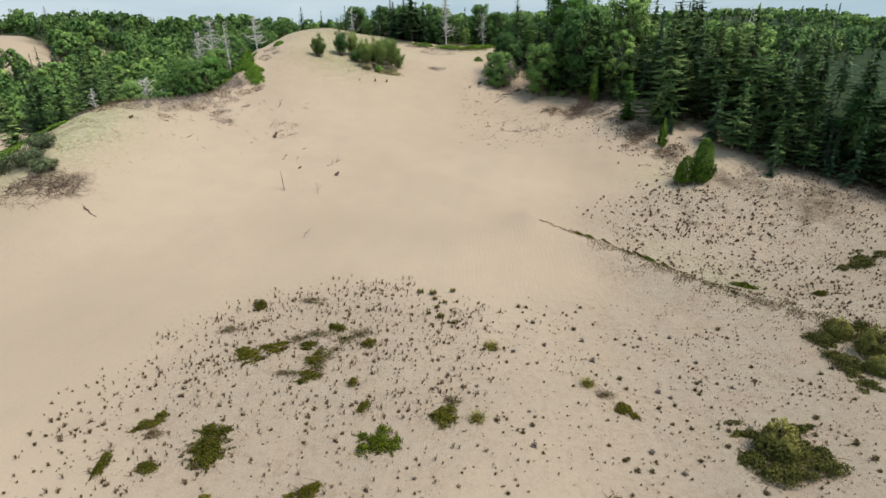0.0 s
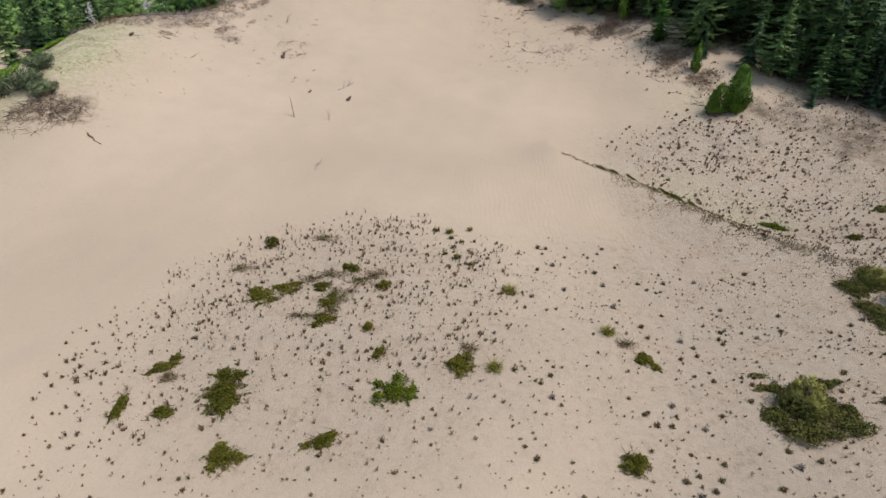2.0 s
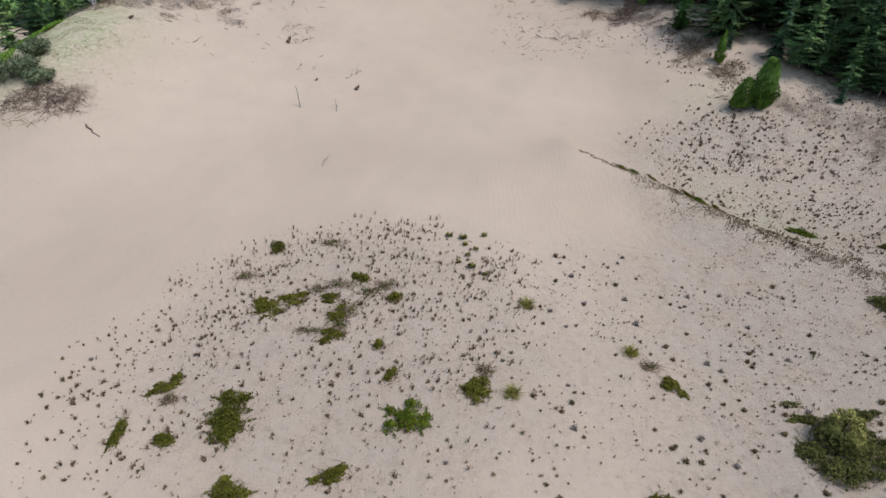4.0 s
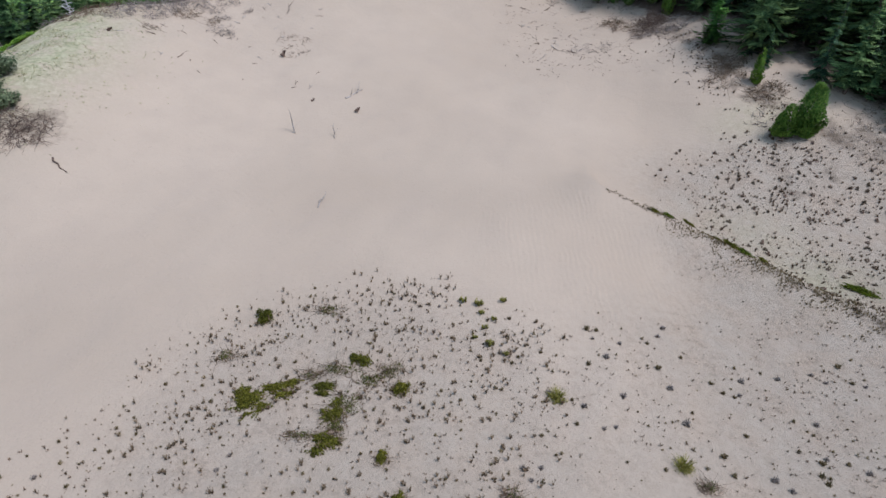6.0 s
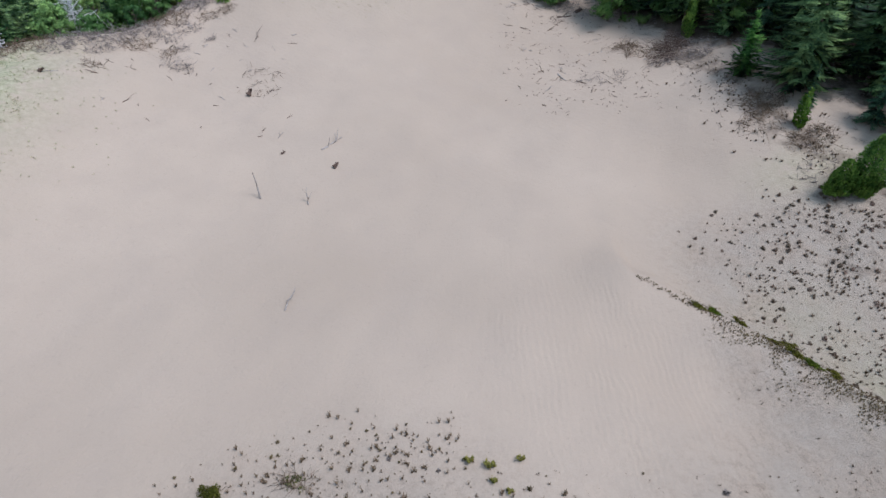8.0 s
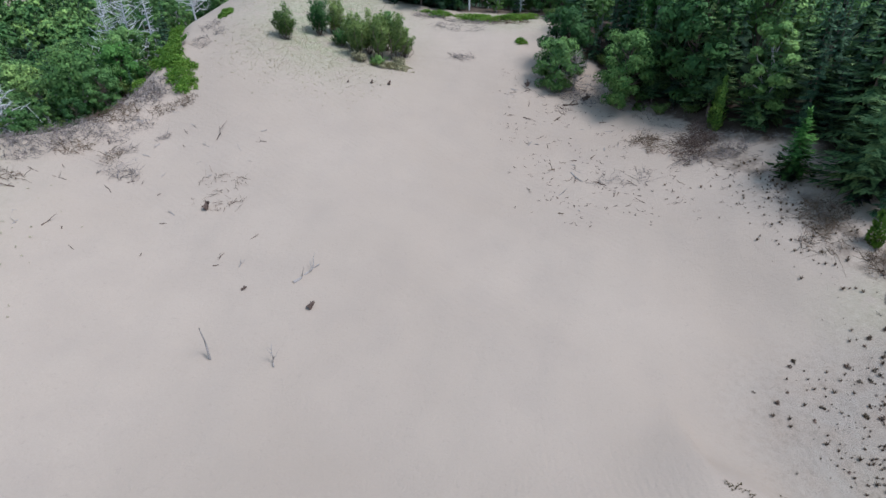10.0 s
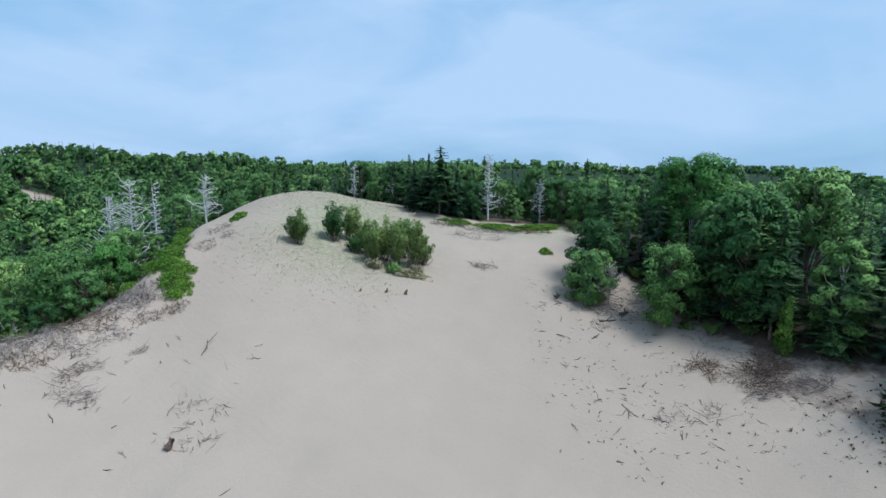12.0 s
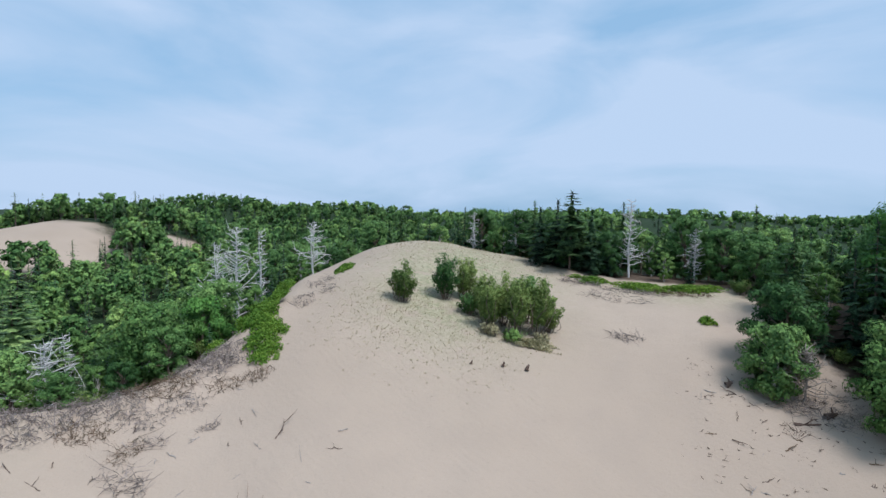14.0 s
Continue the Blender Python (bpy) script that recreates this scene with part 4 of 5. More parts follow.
for i, (x, y, h, w, tone) in enumerate(((-25.7, 125.6, 5.8, 3.6, SHRUB), (-21.6, 129.4, 6.0, 3.8, MAPLE), (-19.4, 130.8, 5.0, 3.4, SHRUB), (-15.6, 124.6, 6.2, 3.4, SHRUB), (-14.4, 126.4, 7.8, 3.6, SHRUB),
                                        (-12.6, 124.6, 7.2, 3.4, SHRUB), (-10.4, 125.8, 7.0, 3.4, SHRUB), (-9.2, 127.4, 4.8, 3.0, SHRUB), (-12.0, 128.6, 7.0, 3.4, MAPLE), (-17.0, 127.6, 5.0, 3.2, SHRUB),
                                        (-15.4, 123.4, 1.4, 2.6, STRAW), (-12.9, 123.1, 1.8, 2.6, LIGHT_LEAF), (-10.0, 124.2, 1.5, 2.4, STRAW), (-18.4, 127.0, 2.4, 2.8, LIGHT_LEAF))):
    lone("leafy_shrub", "tall green shrub on the dune's crest", "shrub", *shrub_parts(h * (0.85 + 0.3 * math.sin(i * 2.3) ** 2), w * 0.88, seeded(20 + i), leaves=int(210 * h * w), size=0.115, stems=15), BARK, tone, x, y, "shrubs on the crest", wood_name="stem", leaf_name="foliage")
lone("white_pine", "tall pine with an open top behind the crest", "tree", *spruce_parts(11.6, 8.0, seeded(30), whorls=17, arms=9, low=0.24, sweep=0.15, feather=5, tip=0.6), BARK, PINE, -7.0, 149.0, "conifers of the woods")
for i, (x, y, h, w) in enumerate(((-11.5, 150.5, 8.5, 4.0), (-4.0, 149.5, 9.5, 4.6), (-1.2, 150.5, 8.5, 4.0), (-9.0, 152.5, 10.0, 4.5), (-6.0, 151.5, 9.0, 5.0))):
    lone("spruce_tree", "dark green spruce behind the dune's crest", "tree", *spruce_parts(h, w * 1.35, seeded(31 + i)), BARK, SPRUCE, x, y, "conifers of the woods")
for i, (x, y, h, w) in enumerate(((1.5, 150.5, 11.5, 4.0), (11.0, 153.0, 8.0, 3.5), (-49.6, 130.2, 14.0, 7.5), (-53.2, 131.4, 13.5, 5.5), (-47.2, 132.2, 11.5, 3.0), (-42.0, 137.0, 7.0, 5.0),
                                  (-58.6, 97.0, 6.8, 2.0), (-58.0, 112.0, 8.5, 5.0), (-24.0, 166.0, 8.0, 3.0), (-16.0, 163.0, 8.5, 3.0), (52.0, 100.0, 15.0, 2.5))):
    lone("dead_tree", "bare silver-grey dead tree standing among the woods", "tree", snag_parts(h, w, seeded(45 + i), arms=30 if i < 4 else 20), None, SILVERWOOD, None, x, y, "dead trees")
lone("maple_tree", "broad green leafy tree behind the broken dune edge", "tree", *broadleaf_parts(9.6, 8.6, seeded(14), leaves=8000, size=0.13, lobes=26, low=0.08), PALE_BARK, LIGHT_LEAF, -48.6, 112.6, "broadleaf trees of the woods")
lone("maple_tree", "yellow-green leafy tree behind the broken dune edge", "tree", *broadleaf_parts(7.4, 6.2, seeded(15), leaves=5200, size=0.12, lobes=20, low=0.08), BARK, FRESH, -45.6, 117.4, "broadleaf trees of the woods")
lone("dead_tree", "small bare grey dead tree in the green woods", "tree", snag_parts(8.0, 6.0, seeded(16), arms=26), None, SILVERWOOD, None, -54.0, 106.0, "dead trees")
for i, (x, y, size) in enumerate(((40.5, 84, 0.8), (44.5, 82.0, 0.6), (38.0, 96.5, 1.15), (43.0, 90.5, 1.2), (49.0, 84.0, 1.1), (54.0, 79.0, 0.95), (60.0, 74.0, 1.25), (45.2, 74.9, 0.36), (46.6, 76.8, 0.55), (49.9, 75.4, 0.62), (44.4, 80.0, 0.5), (52.2, 73.4, 0.5), (54.0, 71.5, 0.75), (57.5, 68.0, 0.85), (48.0, 78.0, 0.9), (42.6, 81.5, 0.75), (56, 74, 1.2), (62, 66, 1.0), (35.4, 87.6, 0.4), (16.8, 130.5, 0.8), (17.6, 133.5, 0.85), (22.4, 121.2, 0.85), (24.2, 118.6, 0.9), (26.4, 115.4, 0.9), (21.5, 129.0, 1.0), (38.5, 101.5, 1.0), (28.5, 113.0, 0.9), (24.0, 117.0, 0.6), (33.5, 108.0, 0.75))):
    plant((SPRUCES + PINES)[(i * 5 + 1) % 6], x, y, size)
for i, (x, y, size) in enumerate(((-62.5, 98.5, 0.75), (-66.5, 95.5, 0.95), (-63.5, 104, 1.1), (-69.5, 98, 0.9), (-62, 110, 1.0), (-60, 106.5, 0.75), (-65.5, 108, 0.9), (-67, 101, 0.85), (-71, 93, 0.75), (-61, 102, 0.7), (-70, 117, 1.3), (-74, 121.5, 1.15))):
    plant(PINES[i % 3], x, y, size)
for x, y in scatter(600, -75, 75, 60, 170, lambda x, y: (np.abs(wood_depth(x, y) - 0.8) < 1.6) * 0.75 * (far_sand(x, y) < 0.1), 2.2, seeded(90)):
    plant(LEAFY[int(x * 7) % 3], x, y, 0.45 + 0.5 * abs(math.sin(x * 3.1 + y)))

# ---- plants on the sand ----


def mat_plant(name, label, category, leaf, tone, x, y, group, twigs=None, twig_mat=None, turn=0.0):
    t = thing(name, label, category, group)
    part("foliage", quad_mesh("foliage", *leaf, [tone]), t)
    if twigs is not None:
        part("twig", quad_mesh("twig", *twigs, [twig_mat]), t)
    slope_x, slope_y = (float(land(x + 1, y)[0] - land(x - 1, y)[0]) / 2, float(land(x, y + 1)[0] - land(x, y - 1)[0]) / 2)
    t.matrix_basis = pose(x, y, float(land(x, y)[0]), math.degrees(math.atan(slope_y)), -math.degrees(math.atan(slope_x)), turn)
    return t


PATCH = "creeping plants on the sand flat"
for i, (x, y, rx, ry, h, tone, turn, size) in enumerate((
        (-4.5, 27.5, 1.05, 0.95, 0.5, GREEN_MAT, 0, 0.16), (-15.1, 27.1, 1.6, 1.45, 0.35, MOSSY, 20, 0.15), (-20.0, 29.3, 0.95, 0.35, 0.25, MOSSY, 30, 0.13), (-19.4, 30.2, 0.3, 0.35, 0.25, MOSSY, 0, 0.12),
        (-21.0, 25.9, 0.3, 1.3, 0.25, MOSSY, 8, 0.13), (-18.3, 25.5, 0.6, 0.6, 0.3, MOSSY, 0, 0.13), (-8.2, 23.8, 0.95, 0.55, 0.3, MOSSY, 30, 0.14), (-13.2, 22.2, 0.9, 0.8, 0.45, MOSSY, 0, 0.15),
        (-0.7, 29.8, 0.95, 0.9, 0.45, MOSSY, 0, 0.14), (-15.8, 37.5, 1.25, 0.95, 0.25, MOSSY, 25, 0.14), (-14.3, 38.5, 1.2, 0.6, 0.25, MOSSY, 10, 0.14), (-10.6, 34.7, 0.85, 0.75, 0.25, MOSSY, 0, 0.14),
        (-10.3, 36.4, 0.9, 0.8, 0.22, MOSSY, 40, 0.12), (-11.3, 38.6, 0.9, 0.5, 0.22, MOSSY, 0, 0.12), (-9.3, 40.8, 0.65, 0.55, 0.35, MOSSY, 0, 0.13), (-6.4, 38.5, 0.55, 0.6, 0.4, MOSSY, 0, 0.13),
        (-16.9, 44.9, 0.6, 0.6, 0.6, MOSSY, 0, 0.14), (-5.8, 31.0, 0.35, 0.7, 0.3, MOSSY, -20, 0.12), (32.4, 54.0, 1.6, 0.6, 0.25, GREEN_MAT, -48, 0.14), (-7.0, 33.5, 0.4, 0.4, 0.3, MOSSY, 0, 0.12),
        (12.3, 31.4, 0.8, 0.5, 0.3, MOSSY, -35, 0.14), (9.2, 22.7, 0.8, 0.7, 0.5, MOSSY, 0, 0.14), (37.4, 49.6, 0.9, 0.6, 0.25, MOSSY, 0, 0.13), (15.7, 61.3, 0.8, 0.3, 0.15, MOSSY, -33, 0.10), (17.0, 60.7, 0.7, 0.36, 0.15, GREEN_MAT, -25, 0.10), (18.8, 59.9, 0.6, 0.3, 0.15, MOSSY, -38, 0.10), (20.9, 58.7, 0.5, 0.45, 0.15, MOSSY, 10, 0.10), (22.0, 57.3, 0.9, 0.5, 0.2, MOSSY, -38, 0.11), (22.8, 56.2, 0.8, 0.5, 0.2, GREEN_MAT, -48, 0.11), (24.0, 55.4, 0.6, 0.45, 0.2, MOSSY, -45, 0.11), (22.6, 59.4, 0.8, 0.5, 0.2, MOSSY, 30, 0.11), (25.2, 57.2, 0.5, 0.45, 0.2, MOSSY, 0, 0.11))):
    g = seeded(200 + i)
    mat_plant("creeping_shrub", "low olive-green creeping shrub spread on the sand", "plant", mat_parts(rx * 1.22, ry * 1.22, g, leaves=int(190 + 520 * rx * ry), size=size * 0.9, h=h), tone, x, y, PATCH,
              twig_parts(rx * 1.25, ry * 1.25, g, twigs=44, h=h, reach=0.28, thick=0.015), BROWN, turn)
for i, (x, y, rx, ry) in enumerate(((-9.6, 37.4, 1.6, 1.3), (-8.4, 39.4, 2.0, 1.0), (-11.8, 35.0, 1.6, 0.5), (-10.8, 40.0, 1.7, 0.8), (-9.9, 35.6, 0.9, 1.2), (-7.2, 40.2, 1.3, 0.7), (-12.4, 39.6, 1.2, 0.5), (-18.6, 41.0, 1.2, 0.8), (-12.5, 46.0, 1.4, 0.7), (-19.2, 28.4, 0.8, 0.5), (0.2, 31.6, 0.7, 0.9), (11.3, 33.0, 0.9, 0.6))):
    g = seeded(240 + i)
    t = thing("dead_brush", "flat tangle of dry grey-brown twigs on sand", "dead brush", "dead brush on the sand")
    part("twig", quad_mesh("twig", *twig_parts(rx * 0.8, ry * 0.8, g, twigs=80, h=0.3, reach=0.42, thick=0.016), [BROWN]), t)
    part("foliage", quad_mesh("foliage", *mat_parts(rx * 0.75, ry * 0.75, g, leaves=int(38 * rx * ry), size=0.13, h=0.2), [SKIRT]), t)
    t.matrix_basis = pose(x, y, float(land(x, y)[0]), 0, 0, 0)
# spreading junipers east of the flat
def skirt(lobes, g):
    """Creeping skirt of several overlapping ragged lobes: rows of x, y, radii and height."""
    leaf = join([(v + [x, y, 0], f) for (x, y, rx, ry, h) in lobes for v, f in [mat_parts(rx, ry, g, leaves=int(360 * rx * ry), size=0.15, h=h)]])
    wood = join([(v + [x, y, 0], f) for (x, y, rx, ry, h) in lobes for v, f in [twig_parts(rx * 1.12, ry * 1.12, g, twigs=int(34 * rx * ry), h=0.4, reach=0.34, thick=0.02)]])
    return leaf, wood


for i, (x, y, lobes) in enumerate(((20.9, 27.2, ((-1.9, -0.7, 1.1, 1.7, 0.45), (-0.5, -2.0, 1.6, 0.9, 0.45), (1.6, -1.6, 1.5, 0.9, 0.45), (2.6, -0.2, 0.7, 1.0, 0.4), (-0.9, 2.0, 1.3, 0.6, 0.35), (2.4, 2.3, 1.6, 0.6, 0.3), (-1.3, 3.3, 1.3, 0.4, 0.25), (0.2, -0.3, 2.1, 1.8, 0.45))),
                                   (34.0, 38.5, ((-1.8, 2.2, 1.6, 2.0, 0.5), (-2.2, -1.6, 1.7, 1.9, 0.5), (-2.8, -4.6, 1.5, 1.3, 0.4), (1.5, -3.0, 2.2, 2.2, 0.5), (2.0, 1.5, 2.2, 2.4, 0.6), (0.4, 4.0, 1.5, 1.3, 0.4))),
                                   (46.2, 56.0, ((0, 0, 2.0, 1.6, 0.5), (2.6, 0.8, 1.6, 1.4, 0.5), (-2.4, -0.4, 1.2, 1.0, 0.4), (1.2, 2.6, 1.4, 0.8, 0.4))))):
    g = seeded(260 + i)
    leaf, wood = skirt(lobes, g)
    mat_plant("juniper", "wide spreading juniper with olive leaves and brown dead edges", "shrub", leaf, SKIRT, x, y, "junipers on the sand", wood, BROWN)
for i, (x, y, h, w) in enumerate(((20.8, 27.4, 2.7, 2.8), (34.8, 38.0, 2.6, 3.4), (33.8, 41.2, 1.8, 2.2), (33.2, 35.6, 1.5, 2.0))):
    lone("juniper_bush", "rounded olive-green juniper bush above its creeping skirt", "shrub", *cone_parts(h, w * 1.25, seeded(270 + i), leaves=5200, size=0.085, tips=16), BARK, OLIVE, x, y, "junipers on the sand", wood_name="stem", leaf_name="foliage")
# shrubs and exposed roots on the western rise
for i, (x, y, h, w) in enumerate(((-53.0, 73.5, 2.2, 4.0), (-52.5, 69.5, 2.4, 5.0), (-56.0, 68.0, 2.6, 5.0), (-49.8, 68.3, 1.6, 3.6))):
    lone("leafy_shrub", "grey-green shrub on the western dune rise", "shrub", *shrub_parts(h, w, seeded(280 + i), leaves=2400, size=0.12, stems=16), BARK, GREY_LEAF, x, y, "shrubs on the western rise", wood_name="stem", leaf_name="foliage")


def brush(x, y, rx, ry, n, h, reach, tone, seed, label="tangle of dark bare branches and roots on sand", turn=0.0, thick=0.022, group="dead brush on the slopes"):
    t = thing("dead_brush", label, "dead brush", group)
    v, q = twig_parts(rx, ry, seeded(seed), twigs=n, h=h, reach=reach, thick=thick)
    a = math.radians(turn)
    wx, wy = v[:, 0] * math.cos(a) - v[:, 1] * math.sin(a) + x, v[:, 0] * math.sin(a) + v[:, 1] * math.cos(a) + y
    v = np.stack([wx - x, wy - y, v[:, 2] + land(wx, wy) - float(land(x, y)[0])], -1)
    part("branch", quad_mesh("branch", v, q, [tone]), t)
    t.matrix_basis = pose(x, y, float(land(x, y)[0]))
    return t


for i, row in enumerate(((-48.4, 66.4, 2.8, 1.7, 170, 1.0, 1.0, DARKWOOD), (-46.4, 64.8, 2.2, 1.6, 130, 0.7, 0.9, DARKWOOD), (-50.2, 64.4, 2.0, 1.5, 110, 0.7, 0.9, DARKWOOD), (-45.4, 66.6, 1.4, 1.2, 70, 0.6, 0.7, DARKWOOD), (-49.5, 62.6, 3.4, 1.6, 90, 0.4, 0.6, BROWN), (-44.6, 91.5, 1.3, 0.9, 45, 0.7, 0.6, BROWN), (-37.2, 96.0, 2.2, 0.9, 70, 0.6, 0.8, GREYISH),
                         (-38.8, 98.4, 0.9, 1.8, 50, 0.6, 0.7, BROWN), (-27.0, 96.0, 2.4, 2.0, 42, 0.6, 0.5, BROWN), (-26.5, 92.8, 2.6, 1.4, 26, 0.5, 0.45, BROWN), (-1.0, 128.6, 2.0, 0.8, 90, 0.5, 0.6, GREYISH),
                         (-1.0, 139.0, 4.5, 1.6, 120, 0.4, 0.6, GREYISH), (1.0, 142.2, 4.5, 0.9, 260, 0.5, 0.5, GREYISH), (7.6, 143.0, 3.6, 0.9, 220, 0.5, 0.5, BROWN), (-5.5, 143.2, 3.0, 0.9, 180, 0.5, 0.5, GREYISH), (24.2, 103.6, 2.0, 1.4, 170, 1.2, 0.9, DARKWOOD), (25.6, 105.8, 1.9, 1.6, 190, 1.8, 0.9, DARKWOOD), (27.0, 108.0, 1.4, 1.4, 120, 1.8, 0.8, DARKWOOD), (23.8, 102.2, 1.5, 1.0, 70, 0.8, 0.7, GREYISH), (26.6, 105.6, 1.7, 1.2, 140, 1.6, 0.8, DARKWOOD), (20.6, 108.2, 1.8, 1.4, 160, 0.8, 0.7, BROWN), (31.4, 89.0, 2.4, 1.8, 300, 0.8, 0.7, BROWN), (34.2, 83.0, 2.4, 1.6, 260, 0.6, 0.6, BROWN), (13.6, 120.6, 2.0, 1.4, 160, 0.8, 0.7, GREYISH), (27.6, 102.2, 2.6, 1.4, 150, 1.2, 1.0, GREYISH), (22.0, 106.0, 2.2, 1.4, 90, 0.7, 0.8, BROWN),
                         (16.0, 101.0, 3.6, 1.4, 70, 0.3, 0.7, GREYISH), (16.5, 120.0, 2.4, 2.6, 110, 0.7, 0.8, GREYISH), (30.2, 86.0, 2.6, 1.6, 100, 0.6, 0.8, BROWN), (34.0, 78.5, 3.0, 1.4, 70, 0.3, 0.6, GREYISH),
                         (-36.6, 128.0, 1.0, 3.0, 70, 0.6, 0.6, GREYISH), (12.0, 117.0, 1.4, 1.0, 22, 0.4, 0.6, DARKWOOD), (44.0, 77.0, 3.5, 2.0, 90, 0.5, 0.7, BROWN))):
    brush(*row, seed=300 + i)
# dry brush that hangs over the broken edge in the west
for i, (x, y) in enumerate(((-57.0, 91.5), (-52.0, 93.6), (-48.6, 96.0), (-45.4, 98.2), (-43.0, 101.4), (-41.2, 105.0), (-39.8, 108.6), (-38.4, 111.0))):
    brush(x, y, 2.8, 1.7, 330, 0.8, 0.5, BROWN if i % 4 == 1 else GREYISH, 330 + i, "dry brown brush hanging over the broken dune edge", turn=42, group="brush along the dune edge")
for i, (x, y, rx, ry, n) in enumerate(((-54.0, 90.6, 2.4, 1.0, 150), (-49.4, 93.6, 2.2, 0.9, 130), (-45.6, 95.6, 1.8, 0.8, 110), (-42.4, 98.6, 2.0, 1.0, 150), (-40.0, 101.6, 1.8, 1.0, 130), (-38.4, 104.6, 1.8, 0.9, 120),
                                       (-36.8, 107.8, 1.6, 0.8, 110), (-38.0, 100.0, 1.2, 0.6, 60), (-35.2, 103.0, 1.0, 0.5, 50), (-34.6, 109.6, 1.4, 0.9, 110), (-36.0, 121.6, 1.0, 2.2, 120), (-34.8, 125.6, 0.7, 1.8, 70))):
    brush(x, y, rx, ry, n, 0.4, 0.4, GREYISH if i % 3 else BROWN, 1330 + i, "thin grey-brown brush and roots below the dune edge", turn=42 if i < 10 else 0, thick=0.018, group="brush along the dune edge")
for i, (x, y, rx, ry, h, turn) in enumerate(((-35.4, 112.6, 1.1, 1.8, 0.5, 25), (-37.2, 115.6, 1.7, 2.4, 0.7, 15), (-39.6, 119.6, 1.8, 2.8, 0.8, 5), (-41.2, 126.0, 1.4, 3.4, 0.8, 10), (-41.6, 113.4, 1.2, 2.0, 0.5, 30),
                                             (2.0, 144.4, 4.4, 1.4, 0.6, 0), (8.6, 145.2, 3.6, 1.5, 0.6, 0), (-3.6, 144.6, 2.2, 1.2, 0.5, 0), (8.4, 133.4, 0.9, 0.7, 0.5, 0), (-10.4, 123.4, 2.4, 0.9, 0.5, 15), (-36.5, 135.0, 1.0, 2.5, 0.5, 0), (-58.8, 75.0, 1.3, 3.2, 0.35, 10), (-60.0, 80.8, 1.2, 3.4, 0.35, 0), (-59.2, 87.0, 1.2, 3.0, 0.35, -10), (-36.4, 113.8, 1.5, 2.0, 0.6, 20), (-38.6, 117.6, 1.7, 2.4, 0.7, 10), (-40.6, 122.8, 1.5, 2.6, 0.8, 5), (-42.4, 130.6, 0.9, 2.8, 0.6, 8))):
    g = seeded(350 + i)
    mat_plant("creeping_vine", "bright green leafy creeper spilling over the sand", "plant", mat_parts(rx * 1.5, ry * 1.35, g, leaves=int(210 * rx * ry + 70), size=0.225, h=h, slim=0.7), BRIGHT if i != 9 else STRAW, x, y, "green creepers on the crest", turn=turn)


# ---- driftwood ----
def log_thing(name, label, x, y, length, thick, turn, rise, seed, forks=2, tone=DEADWOOD):
    g = seeded(seed)
    line = bent((0, 0, thick * 0.5), (length * math.cos(radians(rise)), 0, thick * 0.5 + length * math.sin(radians(rise))), 6, length * 0.035, g)
    pieces = [tube(line, np.linspace(thick, thick * 0.35, 6), 7)]
    for i in range(forks):
        s = line[2 + i % 3]
        pieces.append(tube(bent(s, s + g.normal(0, 0.25, 3) * length + [0.1 * length, 0, 0.12 * length], 4, length * 0.03, g), np.linspace(thick * 0.5, thick * 0.12, 4), 5))
    v, q = join(pieces)
    if rise < 30:
        a = radians(turn)
        wx, wy = x + v[:, 0] * math.cos(a) - v[:, 1] * math.sin(a), y + v[:, 0] * math.sin(a) + v[:, 1] * math.cos(a)
        v[:, 2] = np.maximum(v[:, 2], -0.02) + land(wx, wy) - float(land(x, y)[0])
    t = new(name, quad_mesh(name, v, q, [tone], soft=True))
    t.matrix_basis = pose(x, y, float(land(x, y)[0]) - 0.03, 0, 0, turn)
    return tagged(t, label, "driftwood", "driftwood on the sand")


log_thing("driftwood_branch", "grey forked driftwood branch lying on the sand slope", -17.4, 82.4, 2.9, 0.12, 50, 3, 1, 5, DEADWOOD)
log_thing("driftwood_pole", "weathered grey pole standing upright in the sand", -21.9, 74.2, 2.7, 0.10, 150, 82, 2, 0, DEADWOOD)
log_thing("driftwood_stump", "small dark stump in the sand", -15.7, 79.6, 0.7, 0.26, 40, 35, 3, 3, DARKWOOD)
log_thing("driftwood_branch", "thin bare twig upright in the sand", -17.2, 73.6, 1.7, 0.06, 100, 60, 4, 5, DEADWOOD)
log_thing("driftwood_branch", "thin grey branch half buried in sand", -16.2, 59.6, 2.2, 0.07, 80, 12, 5, 1)
log_thing("driftwood_branch", "short dark branch lying on sand", -42.4, 62.8, 2.8, 0.10, -38, 3, 26, 0, DARKWOOD)
log_thing("driftwood_log", "straight grey log lying on the sand slope", 10.7, 103.4, 2.4, 0.10, -70, 2, 7, 0)
log_thing("driftwood_branch", "dark crooked branch leaning on the slope", -29.4, 103.0, 2.0, 0.06, 80, 14, 8, 3, DARKWOOD)
log_thing("driftwood_stump", "small dark stump in the sand", -21.5, 81.5, 0.5, 0.14, 10, 25, 9, 2, DARKWOOD)
log_thing("driftwood_stump", "small dark stump in the sand", 7.8, 122.2, 0.7, 0.3, 10, 25, 10, 3, DARKWOOD)
log_thing("driftwood_stump", "dark root stump on the slope", 15.3, 119.2, 1.1, 0.3, 10, 15, 11, 5, DARKWOOD)
log_thing("driftwood_log", "dark log lying across the slope", 12.4, 118.0, 2.2, 0.15, 5, 2, 12, 2, DARKWOOD)
log_thing("driftwood_stump", "small dark plant stump in the sand", -11.1, 118.0, 0.6, 0.22, 60, 50, 13, 3, DARKWOOD)
